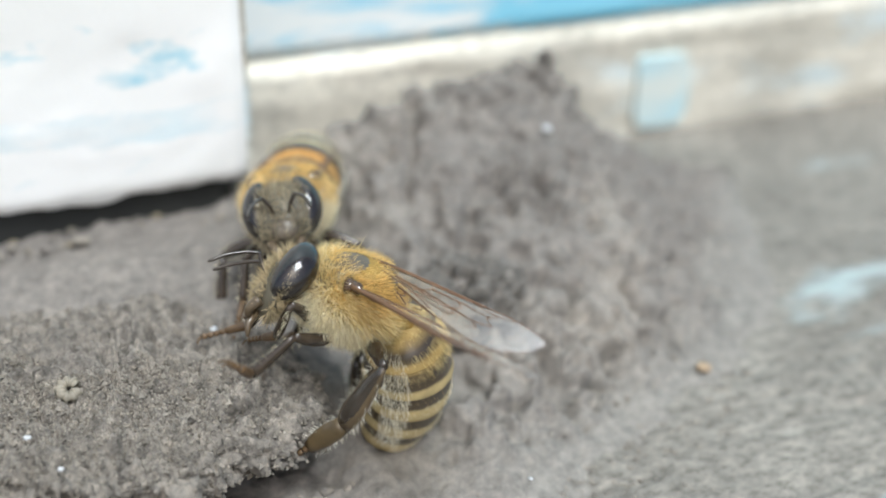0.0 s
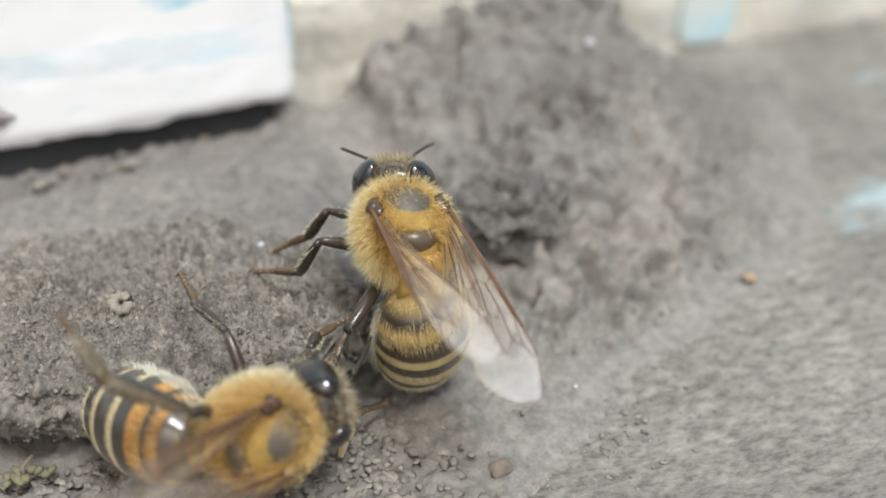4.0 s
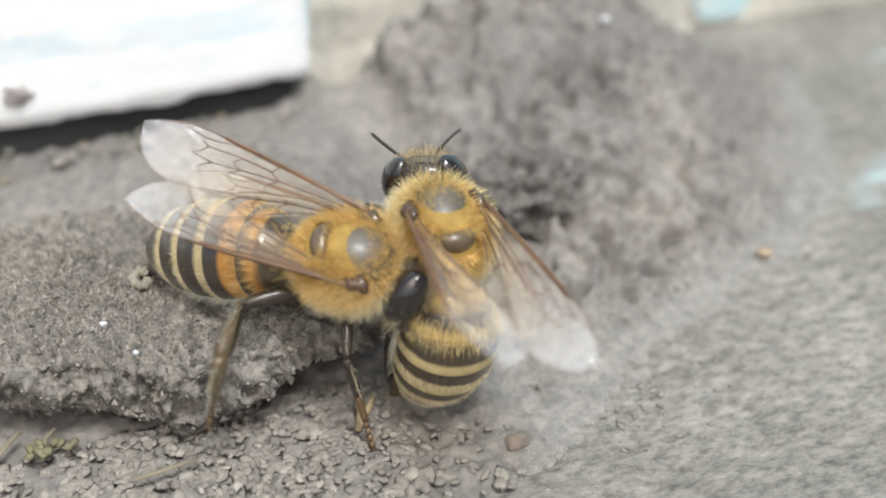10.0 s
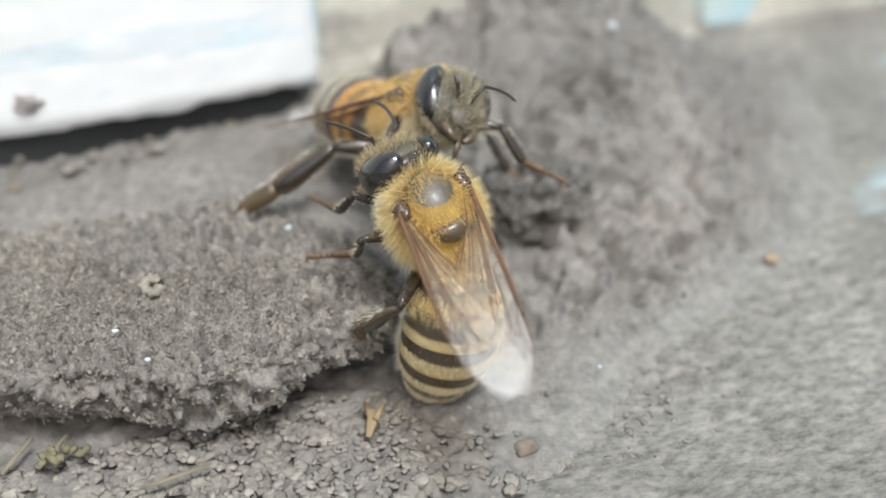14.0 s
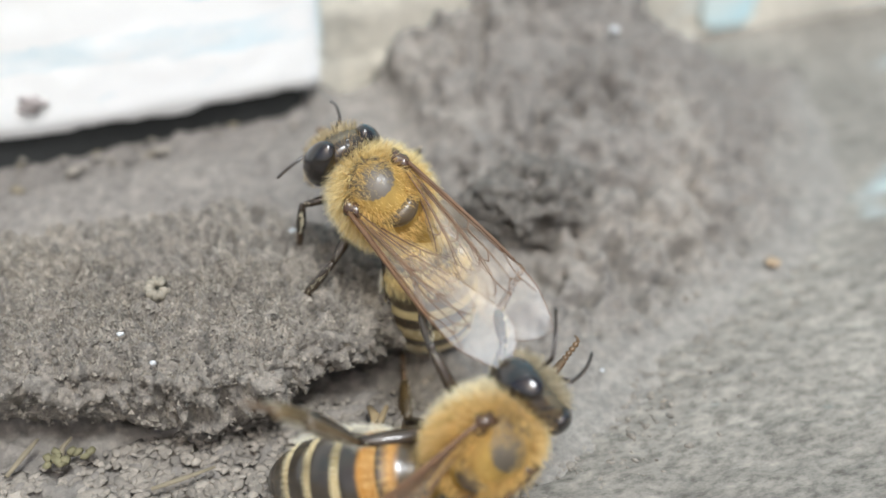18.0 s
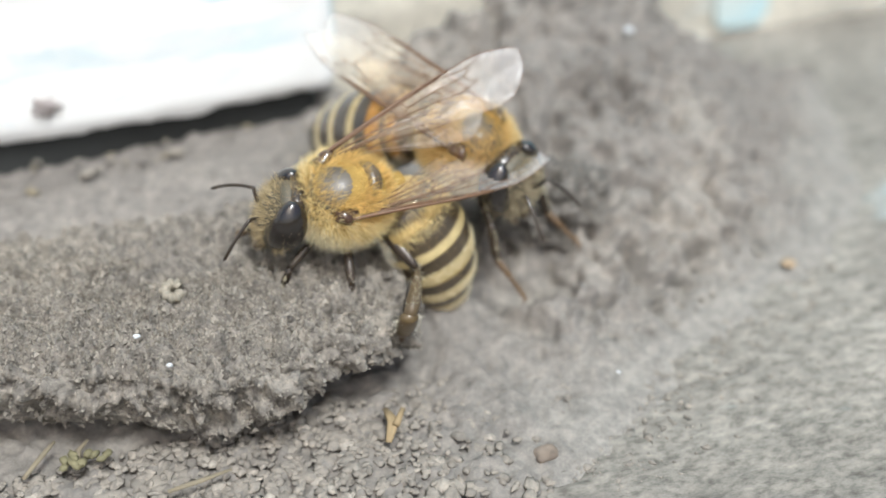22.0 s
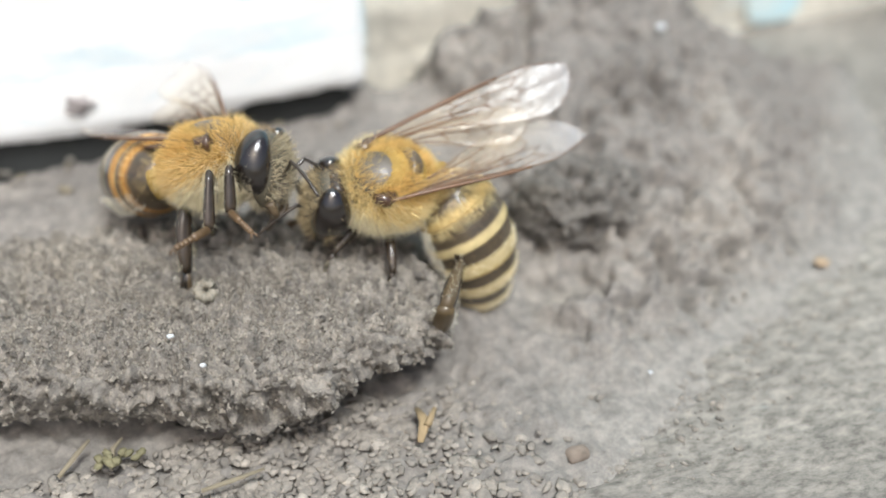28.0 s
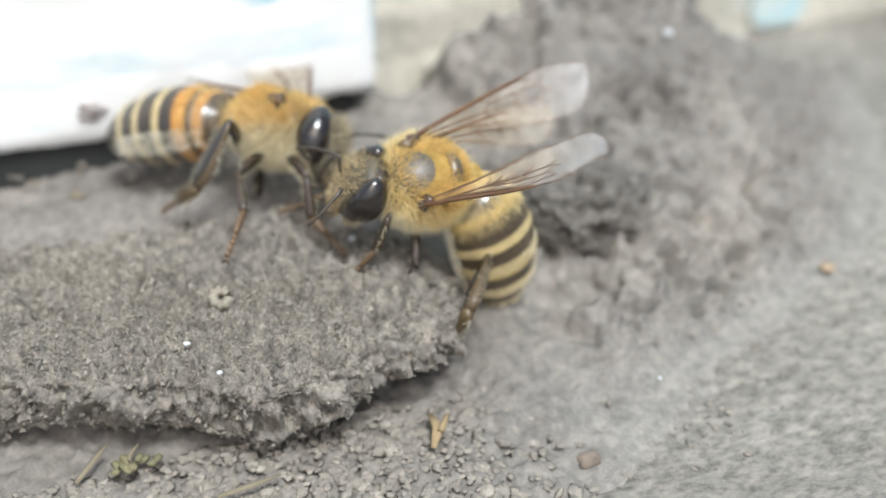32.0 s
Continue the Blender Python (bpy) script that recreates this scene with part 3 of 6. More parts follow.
def mud_bank():
    xs = np.concatenate([np.linspace(-90, -27, 10), np.arange(-26, 27.6, 0.15)])
    ys = np.concatenate([np.arange(-16.4, 8.2, 0.15), np.arange(8.2, 11.6, 0.07), np.arange(11.6, 16.3, 0.3)])
    x, y = np.meshgrid(xs, ys, indexing="ij")
    p = np.stack([x.ravel(), y.ravel(), np.zeros(x.size)], 1)
    z = mud_height(p)
    body = np.clip(z / 0.8, 0, 1)
    mound = np.clip((p[:, 0] + 1.5) / 3, 0, 1)
    zz = z.reshape(x.shape)
    slope = np.stack([-np.gradient(zz, xs, axis=0).ravel(), -np.gradient(zz, ys, axis=1).ravel(), np.ones(x.size)], 1)
    slope[:, :2] = np.clip(slope[:, :2], -1.6, 1.6)
    slope /= np.linalg.norm(slope, axis=1, keepdims=True)
    q = np.stack([p[:, 0], p[:, 1], z], 1)
    # uneven lumps pressed into one another, with cracks and pits between them
    w = q + 1.6 * np.stack([fbm(q * 0.35, 4, 43), fbm(q * 0.35 + 9, 4, 44), fbm(q * 0.35 + 4, 4, 45)], 1)
    big = 0.62 - crumbs(w * 0.3, 11)
    mid = 0.6 - crumbs(w * 0.62 + 7, 17)
    small = 0.55 - crumbs(w * 1.2 + 3, 27)
    tiny = 0.55 - crumbs(w * 2.3 + 3, 29)
    rough = np.clip(0.45 + 2.6 * fbm(q * 0.3 + 5, 3, 47), 0.1, 1)
    crack = np.maximum(0, 0.05 - np.abs(fbm(w * (0.4, 0.55, 0.4), 3, 19))) * 20 * np.clip(0.5 + 4 * fbm(q * 0.25, 2, 48), 0, 1)
    speck = np.maximum(0, vnoise(w * 0.95 + 2, 51) - 0.68) * 4 + np.maximum(0, vnoise(w * 1.7 + 6, 52) - 0.72) * 3
    lumps = big * 1.1 + mid * (0.75 + 1.0 * rough) + small * (0.65 + 0.85 * rough) + tiny * (0.35 + 0.6 * rough) + 0.5 * fbm(q * 1.6, 4, 53) - crack * 0.9 - speck * (0.9 + 1.0 * rough)
    for a, b, r, deep in PITS:
        far = ((w[:, 0] - a) ** 2 + ((w[:, 1] - b) * 1.15) ** 2) / (r * r)
        lumps -= 1.2 * deep * np.exp(-(far**1.5)) * (0.7 + 1.6 * fbm(q * 1.4, 3, 54))
    bed = np.interp(p[:, 1], (4.6, 5.6, 7.0, 9.4), (3.3, 3.5, 4.1, 5.1)) + 0.7 * fbm(q * 0.9, 3, 49)
    cleft = np.exp(-(((p[:, 0] - bed) / 0.26) ** 2)) * np.clip((p[:, 1] - 4.4) / 0.8, 0, 1) * np.clip((10.2 - p[:, 1]) / 0.8, 0, 1)
    ledge = np.exp(-(((p[:, 1] - 6.7 - 0.8 * fbm(q * 0.8, 3, 50)) / 0.28) ** 2)) * np.clip(1.2 - np.abs(p[:, 0] - 1.6) / 1.6, 0, 1)
    lumps -= 2.0 * cleft + 1.5 * ledge
    lumps = np.where(lumps > 0, lumps, lumps * (1 - 0.6 * np.clip((p[:, 1] - 3.5) / 3, 0, 1)))
    lumps = 0.82 * lumps - 0.25
    d = body * mound * lumps + 0.4 * body * fbm(q * 0.35, 3, 41) * (1 - mound)
    d = d + (0.5 - crumbs(w * 1.3 + 3, 23)) * 0.45 * (1 - mound) * np.clip((-7 - p[:, 1]) / 1.5, 0.25, 1) + (0.5 - crumbs(w * 3.1 + 3, 25)) * 0.09 + (0.3 + 0.35 * (1 - mound)) * fbm(q * 1.7, 5, 61)
    v = q + slope * d[:, None]
    # the edge thins out into dust over the board
    yf = curve(FRONT, p[:, 0])
    fade = np.clip((p[:, 1] - yf + 2.6 + 3.0 * fbm(p * 0.4, 4, 71)) / 3.2, 0, 1)
    v[:, 2] = np.where(fade > 0, v[:, 2] * fade**0.7 + 0.45 * (fade - 0.4) * (1 - fade) + 0.15 * fade + 0.35 * (1 - fade) * fbm(q * 1.1, 4, 73) + 0.3 * (1 - fade) * fbm(q * 3.2, 4, 75), -0.4)
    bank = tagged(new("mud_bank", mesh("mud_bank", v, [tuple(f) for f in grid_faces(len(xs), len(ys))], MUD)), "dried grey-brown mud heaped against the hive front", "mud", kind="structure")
    return bank


CLOD_EDGE = ((-3.9, -5.6), (-4.6, -7.6), (-7.2, -8.9), (-10.2, -10.1), (-13.6, -9.6), (-16.6, -8.0), (-20.5, -6.6), (-28, -4.5), (-36, 0), (-28, 3.5), (-16, 4.0), (-8.5, 2.2), (-4.8, -1.6))


def mud_clod():
    """The crusted sandy slab at the front, with an overhanging lip."""
    edge = smooth_curve([(*e, 0) for e in CLOD_EDGE + (CLOD_EDGE[0],)], 40)[:-1]
    e = np.array([(a.x, a.y) for a in edge])
    seg = np.linalg.norm(np.roll(e, -1, 0) - e, axis=1)
    s = np.concatenate([[0], np.cumsum(seg)])
    want = np.linspace(0, s[-1], 720, endpoint=False)
    ex = np.interp(want, s, np.append(e[:, 0], e[0, 0]))
    ey = np.interp(want, s, np.append(e[:, 1], e[0, 1]))
    cx, cy = -12.0, -3.0
    rho = np.concatenate([np.linspace(0.01, 0.9, 120), 0.9 + 0.1 * np.sin(np.linspace(0.08, 1.57, 14)), 1 - 0.07 * np.linspace(0.1, 1, 10), np.linspace(0.9, 0.5, 14)])
    zt = np.concatenate([np.linspace(4.85, 4.35, 120) - 0.25 * np.linspace(0, 1, 120) ** 6, 4.1 - 1.3 * (1 - np.cos(np.linspace(0.08, 1.57, 14))), 2.8 - 1.15 * np.linspace(0.1, 1, 10), np.linspace(1.6, 1.75, 14)])
    r, k = np.meshgrid(rho, np.arange(720), indexing="xy")
    z = np.broadcast_to(zt, r.shape)
    wave = 1 + 0.2 * fbm(np.stack([ex * 0.6, ey * 0.6, 0 * ex], 1), 4, 77)
    ex, ey = cx + (ex - cx) * wave, cy + (ey - cy) * wave
    x = cx + (ex[:, None] - cx) * r
    y = cy + (ey[:, None] - cy) * r
    z = z + np.where(np.arange(len(rho)) >= 138, 0.75, 0.0)[None, :] * np.clip((x + 11.5) / 3, 0, 1)
    back = np.clip((y - 0.5) / 4, 0, 1)
    z = z - back * 0.7 * (z > 2.5) - 0.03 * np.maximum(x + 9, 0) * (z > 2.5)
    p = np.stack([x.ravel(), y.ravel(), z.ravel()], 1)
    out = np.stack([(x - cx).ravel() * 0.05, (y - cy).ravel() * 0.12, np.zeros(p.shape[0])], 1)
    side = np.clip((r.ravel() - 0.9) / 0.08, 0, 1)[:, None]
    under = (np.arange(len(rho)) >= 144)[None, :].repeat(720, 0).ravel()[:, None]
    n = out * side + np.array([0, 0, 1.0]) * (1 - side) * np.where(under, -1, 1)
    n /= np.linalg.norm(n, axis=1, keepdims=True)
    rough = 1 + 0.9 * side[:, 0]
    w = p + 0.35 * np.stack([fbm(p * 1.3, 3, 83), fbm(p * 1.3 + 5, 3, 84), fbm(p * 1.3 + 9, 3, 85)], 1)
    d = 0.9 * fbm(p * 0.28, 3, 81) + side[:, 0] * 1.9 * fbm(p * 0.75, 5, 87)
    d = d + (0.55 - crumbs(w * 2.1, 97)) * (0.42 + 0.2 * side[:, 0]) + (0.55 - crumbs(w * 3.6, 93)) * 0.34 + (0.55 - crumbs(w * 1.3, 94)) * 0.6 + 1.1 * fbm(p * 1.7, 5, 99)
    d = d - np.maximum(0, vnoise(p * 1.9, 95) - 0.7) * 2.6
    p = p + n * d[:, None]
    faces = [tuple(f) for f in grid_faces(720, len(rho), True, True)]
    faces.append(tuple(i * len(rho) for i in range(720)))
    clod = tagged(new("mud_clod", mesh("mud_clod", p, faces, CLOD)), "crumbly sandy grey mud crust with overhanging lip", "mud clod")
    # crumbs baked onto the crust: those along the lip singly, the fine sand as one
    rng = np.random.default_rng(14)
    grid = p.reshape(720, len(rho), 3)
    shapes = [mesh("crumb", *lump(rng, 1.0, 6, 5), CLOD, False) for _ in range(10)]
    for _ in range(280):
        i, j = int(rng.integers(0, 330)), int(rng.integers(95, 138))
        size = min(0.3, 0.11 * (1 + rng.pareto(3.2)))
        c = part("crumb", shapes[int(rng.integers(0, 10))], clod)
        c.matrix_basis = local(*grid[i, j], *rng.uniform(0, 360, 3)) @ Matrix.Diagonal((size, size, size * 0.8, 1))
    # sand as one piece: angular grains, four corners each
    n = 24000
    i, j = rng.integers(0, 460, n), rng.integers(20, 148, n)
    at = grid[i, j] + rng.normal(0, 0.05, (n, 3))
    size = np.minimum(0.16, 0.052 * (1 + rng.pareto(3.0, n)))
    corner = rng.normal(0, 1, (n, 5, 3))
    corner /= np.linalg.norm(corner, axis=2, keepdims=True)
    corner[:, 0] = (0, 0, 1)
    corner[:, 1:4, 2] = -0.3
    turn = rng.uniform(0, 2.1, n)
    for k in range(3):
        corner[:, 1 + k, 0], corner[:, 1 + k, 1] = np.cos(turn + k * 2.09), np.sin(turn + k * 2.09)
    verts = (at[:, None, :] + corner[:, :4] * size[:, None, None]).reshape(-1, 3)
    base = np.arange(n)[:, None] * 4
    faces = np.concatenate([base + (0, 1, 2), base + (0, 2, 3), base + (0, 3, 1), base + (1, 3, 2)])
    tagged(part("sand", mesh("sand", verts, faces.tolist(), GRAIN, False), clod), kind="stuff")
    return clod


def mud_knob():
    """A dark, crumbly knob of fresher mud that sticks out of the mound's foot."""
    v, f = ball((0, 0, 0), (2.9, 1.7, 1.9), 160, 96)
    v = np.asarray(v)
    d = v / np.linalg.norm(v, axis=1, keepdims=True)
    w = v + 0.4 * np.stack([fbm(v * 1.1, 3, 101), fbm(v * 1.1 + 4, 3, 102), fbm(v * 1.1 + 8, 3, 103)], 1)
    out = (0.6 - crumbs(w * 0.9, 105)) * 0.9 + (0.55 - crumbs(w * 2.0, 107)) * 0.5 + (0.55 - crumbs(w * 3.8, 109)) * 0.25 - np.maximum(0, vnoise(w * 1.2, 111) - 0.62) * 3.2
    knob = mesh("dark_mud", v + d * out[:, None] + np.array([3.35, -1.6, 3.3]), f, KNOB)
    tagged(new("dark_mud", knob), "dark crumbly knob of mud on the mound", "mud")


def lump(rng, size, sides=6, rings=5):
    v, f = ball((0, 0, 0), (size, size * rng.uniform(0.6, 1), size * rng.uniform(0.5, 0.9)), sides, rings)
    v = np.asarray(v) * (1 + rng.uniform(-0.3, 0.3, (len(v), 1)))
    a = rng.uniform(0, 6.28)
    c, s = math.cos(a), math.sin(a)
    return v @ np.array([[c, s, 0], [-s, c, 0], [0, 0, 1]]), f


def loose_crumbs():
    rng = np.random.default_rng(4)
    pieces = []
    for _ in range(3600):
        x = rng.uniform(-26, 1) if rng.random() < 0.72 else rng.uniform(0, 16)
        yf = float(curve(FRONT, x))
        y = rng.uniform(-15.5, -8.0) if x < -2 else yf + rng.normal(-0.9, 1.8)
        if (x > 0 and y > yf + 4) or (-9 < x <= -2 and rng.random() > (-x - 1) / 8):
            continue
        z = max(float(mud_height(np.array([[x, y, 0.0]]))[0]), 0.0) if x >= -2 else 0.45
        size = min(0.46, 0.13 * (1 + rng.pareto(2.2))) if x < -2 else min(0.2, 0.045 * (1 + rng.pareto(2.4)))
        v, f = lump(rng, size, 7, 5)
        pieces.append((v * np.array([1, 1, 0.6]) + np.array([x, y, z - size * (0.45 if x < -2 else 0.12)]), f))
    v, f = joined(*pieces)
    tagged(new("loose_crumbs", mesh("loose_crumbs", v, f, SOILGRAIN)), "loose crumbs of dried mud and sand on the board", "crumbs", kind="stuff")


def small_things():
    rng = np.random.default_rng(8)

    def solo(name, data, label, category, group=""):
        return tagged(new(name, data), label, category, group)

    for x, y, z, r in ((-14.23, -8.64, 4.7, 0.12), (-15.16, -6.91, 4.95, 0.14), (-7.55, -2.2, 4.72, 0.15), (2.1, -2.15, 4.27, 0.19), (10.85, 6.02, 7.0, 0.26), (3.0, -10.6, 0.9, 0.1)):
        v, f = lump(rng, r, 8, 6)
        solo("quartz_grain", mesh("quartz_grain", v + np.array([x, y, z]), f, QUARTZ), "tiny bright quartz grain stuck in mud", "grain", "quartz grains")
    v, f = ball((0, 0, 0), (0.5, 0.42, 0.36), 20, 12, lambda v, d: v * (1 + 0.22 * np.sin(2.3 * d[:, :1] + 1) * np.cos(3.1 * d[:, 1:2])))
    solo("pebble", mesh("pebble", np.asarray(v) + np.array([-1.24, -13.3, 0.25]), f, plain("brown pebble", (0.22, 0.18, 0.145), 0.85, 0.3, 0.4)), "small brown pebble on the board", "pebble")
    ring = smooth_curve([(-13.47 + 0.3 * math.cos(a), -4.71 + 0.33 * math.sin(a), 5.02 + 0.1 * math.sin(a)) for a in np.linspace(0.4, 6.0, 9)], 5)
    solo("shell_ring", mesh("shell_ring", *tube(ring, [0.2 + 0.05 * math.sin(5 * k) for k in range(len(ring))], 8), SHELL), "pale ring-shaped shell fragment in the crust", "shell")
    flake = joined(tube([(-6.85, -11.2, 0.75), (-6.4, -10.4, 1.0), (-6.5, -9.5, 0.9)], [0.12, 0.26, 0.1], 8, [(0.3, 1)] * 3), tube([(-6.4, -10.7, 1.05), (-5.9, -10.0, 1.15)], [0.16, 0.1], 6))
    solo("husk", mesh("husk", *flake, plain("pale brown husk", (0.28, 0.21, 0.115), 0.85)), "pale brown dry husk beside the crust", "husk")
    v, f = joined(*[(np.asarray(lump(rng, 0.22)[0]) + np.array([-18.08 + rng.normal(0, 0.35), -8.6 + rng.normal(0, 0.2), 0.95 + rng.uniform(0, 0.2)]), lump(rng, 0.2)[1]) for _ in range(16)])
    solo("moss_tuft", mesh("moss_tuft", v, f, MOSS), "small olive green moss tuft", "moss")
    for a, b in (((-20.2, -8.6, 0.8), (-18.9, -7.4, 1.2)), ((-18.2, -8.4, 0.8), (-17.7, -7.5, 1.0)), ((-15.2, -11.2, 1.0), (-12.8, -10.9, 1.05))):
        m = [(a[i] + b[i]) / 2 + rng.normal(0, 0.12) for i in range(3)]
        solo("straw_bit", mesh("straw_bit", *tube([a, m, b], [0.1, 0.13, 0.07], 6, [(0.6, 1)] * 3), STRAW), "short bit of dry straw against the crust", "straw", "straw bits")
    v, f = lump(rng, 0.3, 10, 7)
    solo("clay_grain", mesh("clay_grain", v * np.array([1.2, 1, 0.5]) + np.array([13.8, -5.8, 0.3]), f, RUST), "small orange clay grain on the board", "grain")
    for x, y, r in [(-15.8, 7.9, 0.4), (-13.2, 8.3, 0.3), (-11.6, 8.4, 0.42), (-18.4, 7.2, 0.35)] + [(rng.uniform(-24, -4.5), rng.uniform(8.0, 9.9), rng.uniform(0.1, 0.26)) for _ in range(40)]:
        v, f = lump(rng, r, 9, 7)
        solo("debris_crumb", mesh("debris_crumb", v * np.array([1, 0.8, 0.7]) + np.array([x, y, 3.2 + r * 0.3]), f, (MUD, STRAW, GRAIN)[int(abs(x) * 10) % 3]), "pale crumb lying under the block's edge", "crumb", "crumbs under the block")


garden()
landing_board()
hive_front()
entrance_block()
mud_bank()
mud_knob()
mud_clod()
loose_crumbs()
small_things()


# ---- the bees: x ahead, y to the bee's left, z up; the middle of the thorax is the origin ----
WAIST = (-2.0, 0.0, -0.4)
NECK = (1.62, 0.0, -0.15)
HINGE = (0.45, 1.27, 0.95)
FEELER = (1.5, 0.3, -0.6)


def thorax_shape(v, d):
    v = v.copy()
    v[:, 2] *= np.where(d[:, 2] > 0, 1.0, 0.92)
    v[:, 1] *= 1 - 0.12 * np.abs(d[:, 0]) ** 2
    return v


def on_ball(rng, n, radii, keep):
    d = rng.normal(0, 1, (n * 3, 3))
    d /= np.linalg.norm(d, axis=1, keepdims=True)
    d = d[keep(d)][:n]
    return d * np.asarray(radii, float), d / np.asarray(radii, float) / np.linalg.norm(d / np.asarray(radii, float), axis=1, keepdims=True)


def fur(name, parent, roots, normals, lengths, lean, width, material, rng, spread=0.35, label=""):
    ob = part(name, mesh(name, *strands(roots, normals, lengths, lean, width, rng, spread), material), parent, label)
    return tagged(ob, kind="stuff")


CURL = [0.02, 0.0]  # how far the abdomen being built curls under, and how much that shortens it


def abdomen_point(s, g):
    """A point of the abdomen: s millimetres behind the waist, g round it."""
    ry = np.interp(s, (0, 0.25, 0.8, 1.6, 2.6, 3.6, 4.6, 5.5, 6.3, 6.8, 7.0), (0.5, 0.95, 1.42, 1.76, 1.88, 1.86, 1.7, 1.4, 1.0, 0.55, 0.1))
    drop = -CURL[0] * s * s - 0.05 * s
    tilt = np.arctan(2 * CURL[0] * s)
    up = ry * 0.93 * np.sin(g)
    return np.stack([-s * (1 - CURL[1] * s) - up * np.sin(tilt), ry * np.cos(g), drop + up * np.cos(tilt)], -1)


def abdomen_axis(s):
    return (abdomen_point(s, s * 0) + abdomen_point(s, s * 0 + math.pi)) / 2


def tergite(name, parent, s0, s1, lift, material):
    ss = np.concatenate([np.linspace(s0, s1, 12), [s1 + 0.05, s1 - 0.06]])
    along = np.clip((ss - s0) / (s1 - s0), 0, 1)
    grow = np.interp(ss, (s0, s1), (0.985, 1.0 + lift))
    grow[-2], grow[-1] = 1.0 + lift * 0.6, 0.96
    g = np.linspace(0, 2 * np.pi, 44, endpoint=False)
    gg, sv = np.meshgrid(g, ss, indexing="ij")
    v = abdomen_point(sv, gg)
    mid = abdomen_axis(sv)
    v = mid + (v - mid) * grow[None, :, None]
    me = mesh(name, v.reshape(-1, 3), [tuple(f) for f in grid_faces(44, len(ss), True)], material)
    a = me.attributes.new("along", "FLOAT", "POINT")
    a.data.foreach_set("value", np.tile(along, 44).astype(np.float32))
    return part(name, me, parent)


def abdomen_fur(name, core, rng, k, s_range, g_range, length, lean, width, material, spread, label=""):
    s, g = rng.uniform(*s_range, k), rng.uniform(*g_range, k)
    root = abdomen_point(s, g)
    n = root - abdomen_axis(s)
    n /= np.linalg.norm(n, axis=1, keepdims=True)
    return fur(name, core, root, n, rng.uniform(*length, k), lean, width, material, rng, spread, label)


def build_abdomen(bee, rings, felt, flank, rng, curl):
    CURL[:] = curl
    core_s = np.linspace(0.02, 6.98, 30)
    gg, sv = np.meshgrid(np.linspace(0, 2 * np.pi, 36, endpoint=False), core_s, indexing="ij")
    v = abdomen_point(sv, gg)
    mid = abdomen_axis(sv)
    core = part("abdomen", mesh("abdomen", (mid + (v - mid) * 0.95).reshape(-1, 3), [tuple(f) for f in grid_faces(36, 30, True)], CHITIN), bee, "banded abdomen")
    cuts = (0.03, 1.35, 2.65, 3.85, 4.95, 5.95, 6.95)
    for i in range(6):
        tergite("tergite", core, cuts[i], cuts[i + 1] + 0.08, 0.035, rings[i])
    # long fur on the first ring, short felt on the pale bands, down all over, a pale fringe on both sides
    abdomen_fur("hair_band", core, rng, 3200, (0.05, 1.3), (-0.5, math.pi + 0.5), (0.28, 0.5), (-2.0, 0, -0.1), 0.009, flank, 0.24, "pale fur of the first ring")
    abdomen_fur("hair_band", core, rng, 600, (1.35, 1.8), (-0.5, math.pi + 0.5), (0.15, 0.3), (-2.6, 0, -0.1), 0.007, flank, 0.24, "thin pale hair")
    for cut in cuts[2:5]:
        a, b = felt
        abdomen_fur("hair_band", core, rng, 1500, (cut + a, cut + b), (-0.3, math.pi + 0.3), (0.07, 0.16), (-2.6, 0, 0), 0.006, PALEHAIR, 0.22, "pale felted hair band")
    abdomen_fur("down", core, rng, 900, (0.6, 6.0), (-0.3, math.pi + 0.3), (0.08, 0.16), (-3.0, 0, 0), 0.0035, BROWNHAIR, 0.25, "fine brownish down")
    for g0 in (-0.75, math.pi - 0.05):
        abdomen_fur("belly_fringe", core, rng, 1000, (0.6, 5.4), (g0 - 0.1, g0 + 0.5) if g0 < 0 else (g0 + 0.3, g0 + 0.9), (0.2, 0.5), (-1.1, 0, -0.2), 0.008, FRINGE, 0.25, "whitish side fringe")
    abdomen_fur("belly_fringe", core, rng, 600, (0.4, 5.8), (1.08 * math.pi, 1.92 * math.pi), (0.12, 0.28), (-1.6, 0, -0.2), 0.007, PALEHAIR, 0.2)
    end = Vector(abdomen_axis(np.array([6.9]))[0])
    sting = tube([end, end + Vector((-0.25, 0, -0.12))], [0.14, 0.04], 6)
    part("tail_tip", mesh("tail_tip", *sting, CHITIN), core)
    return core


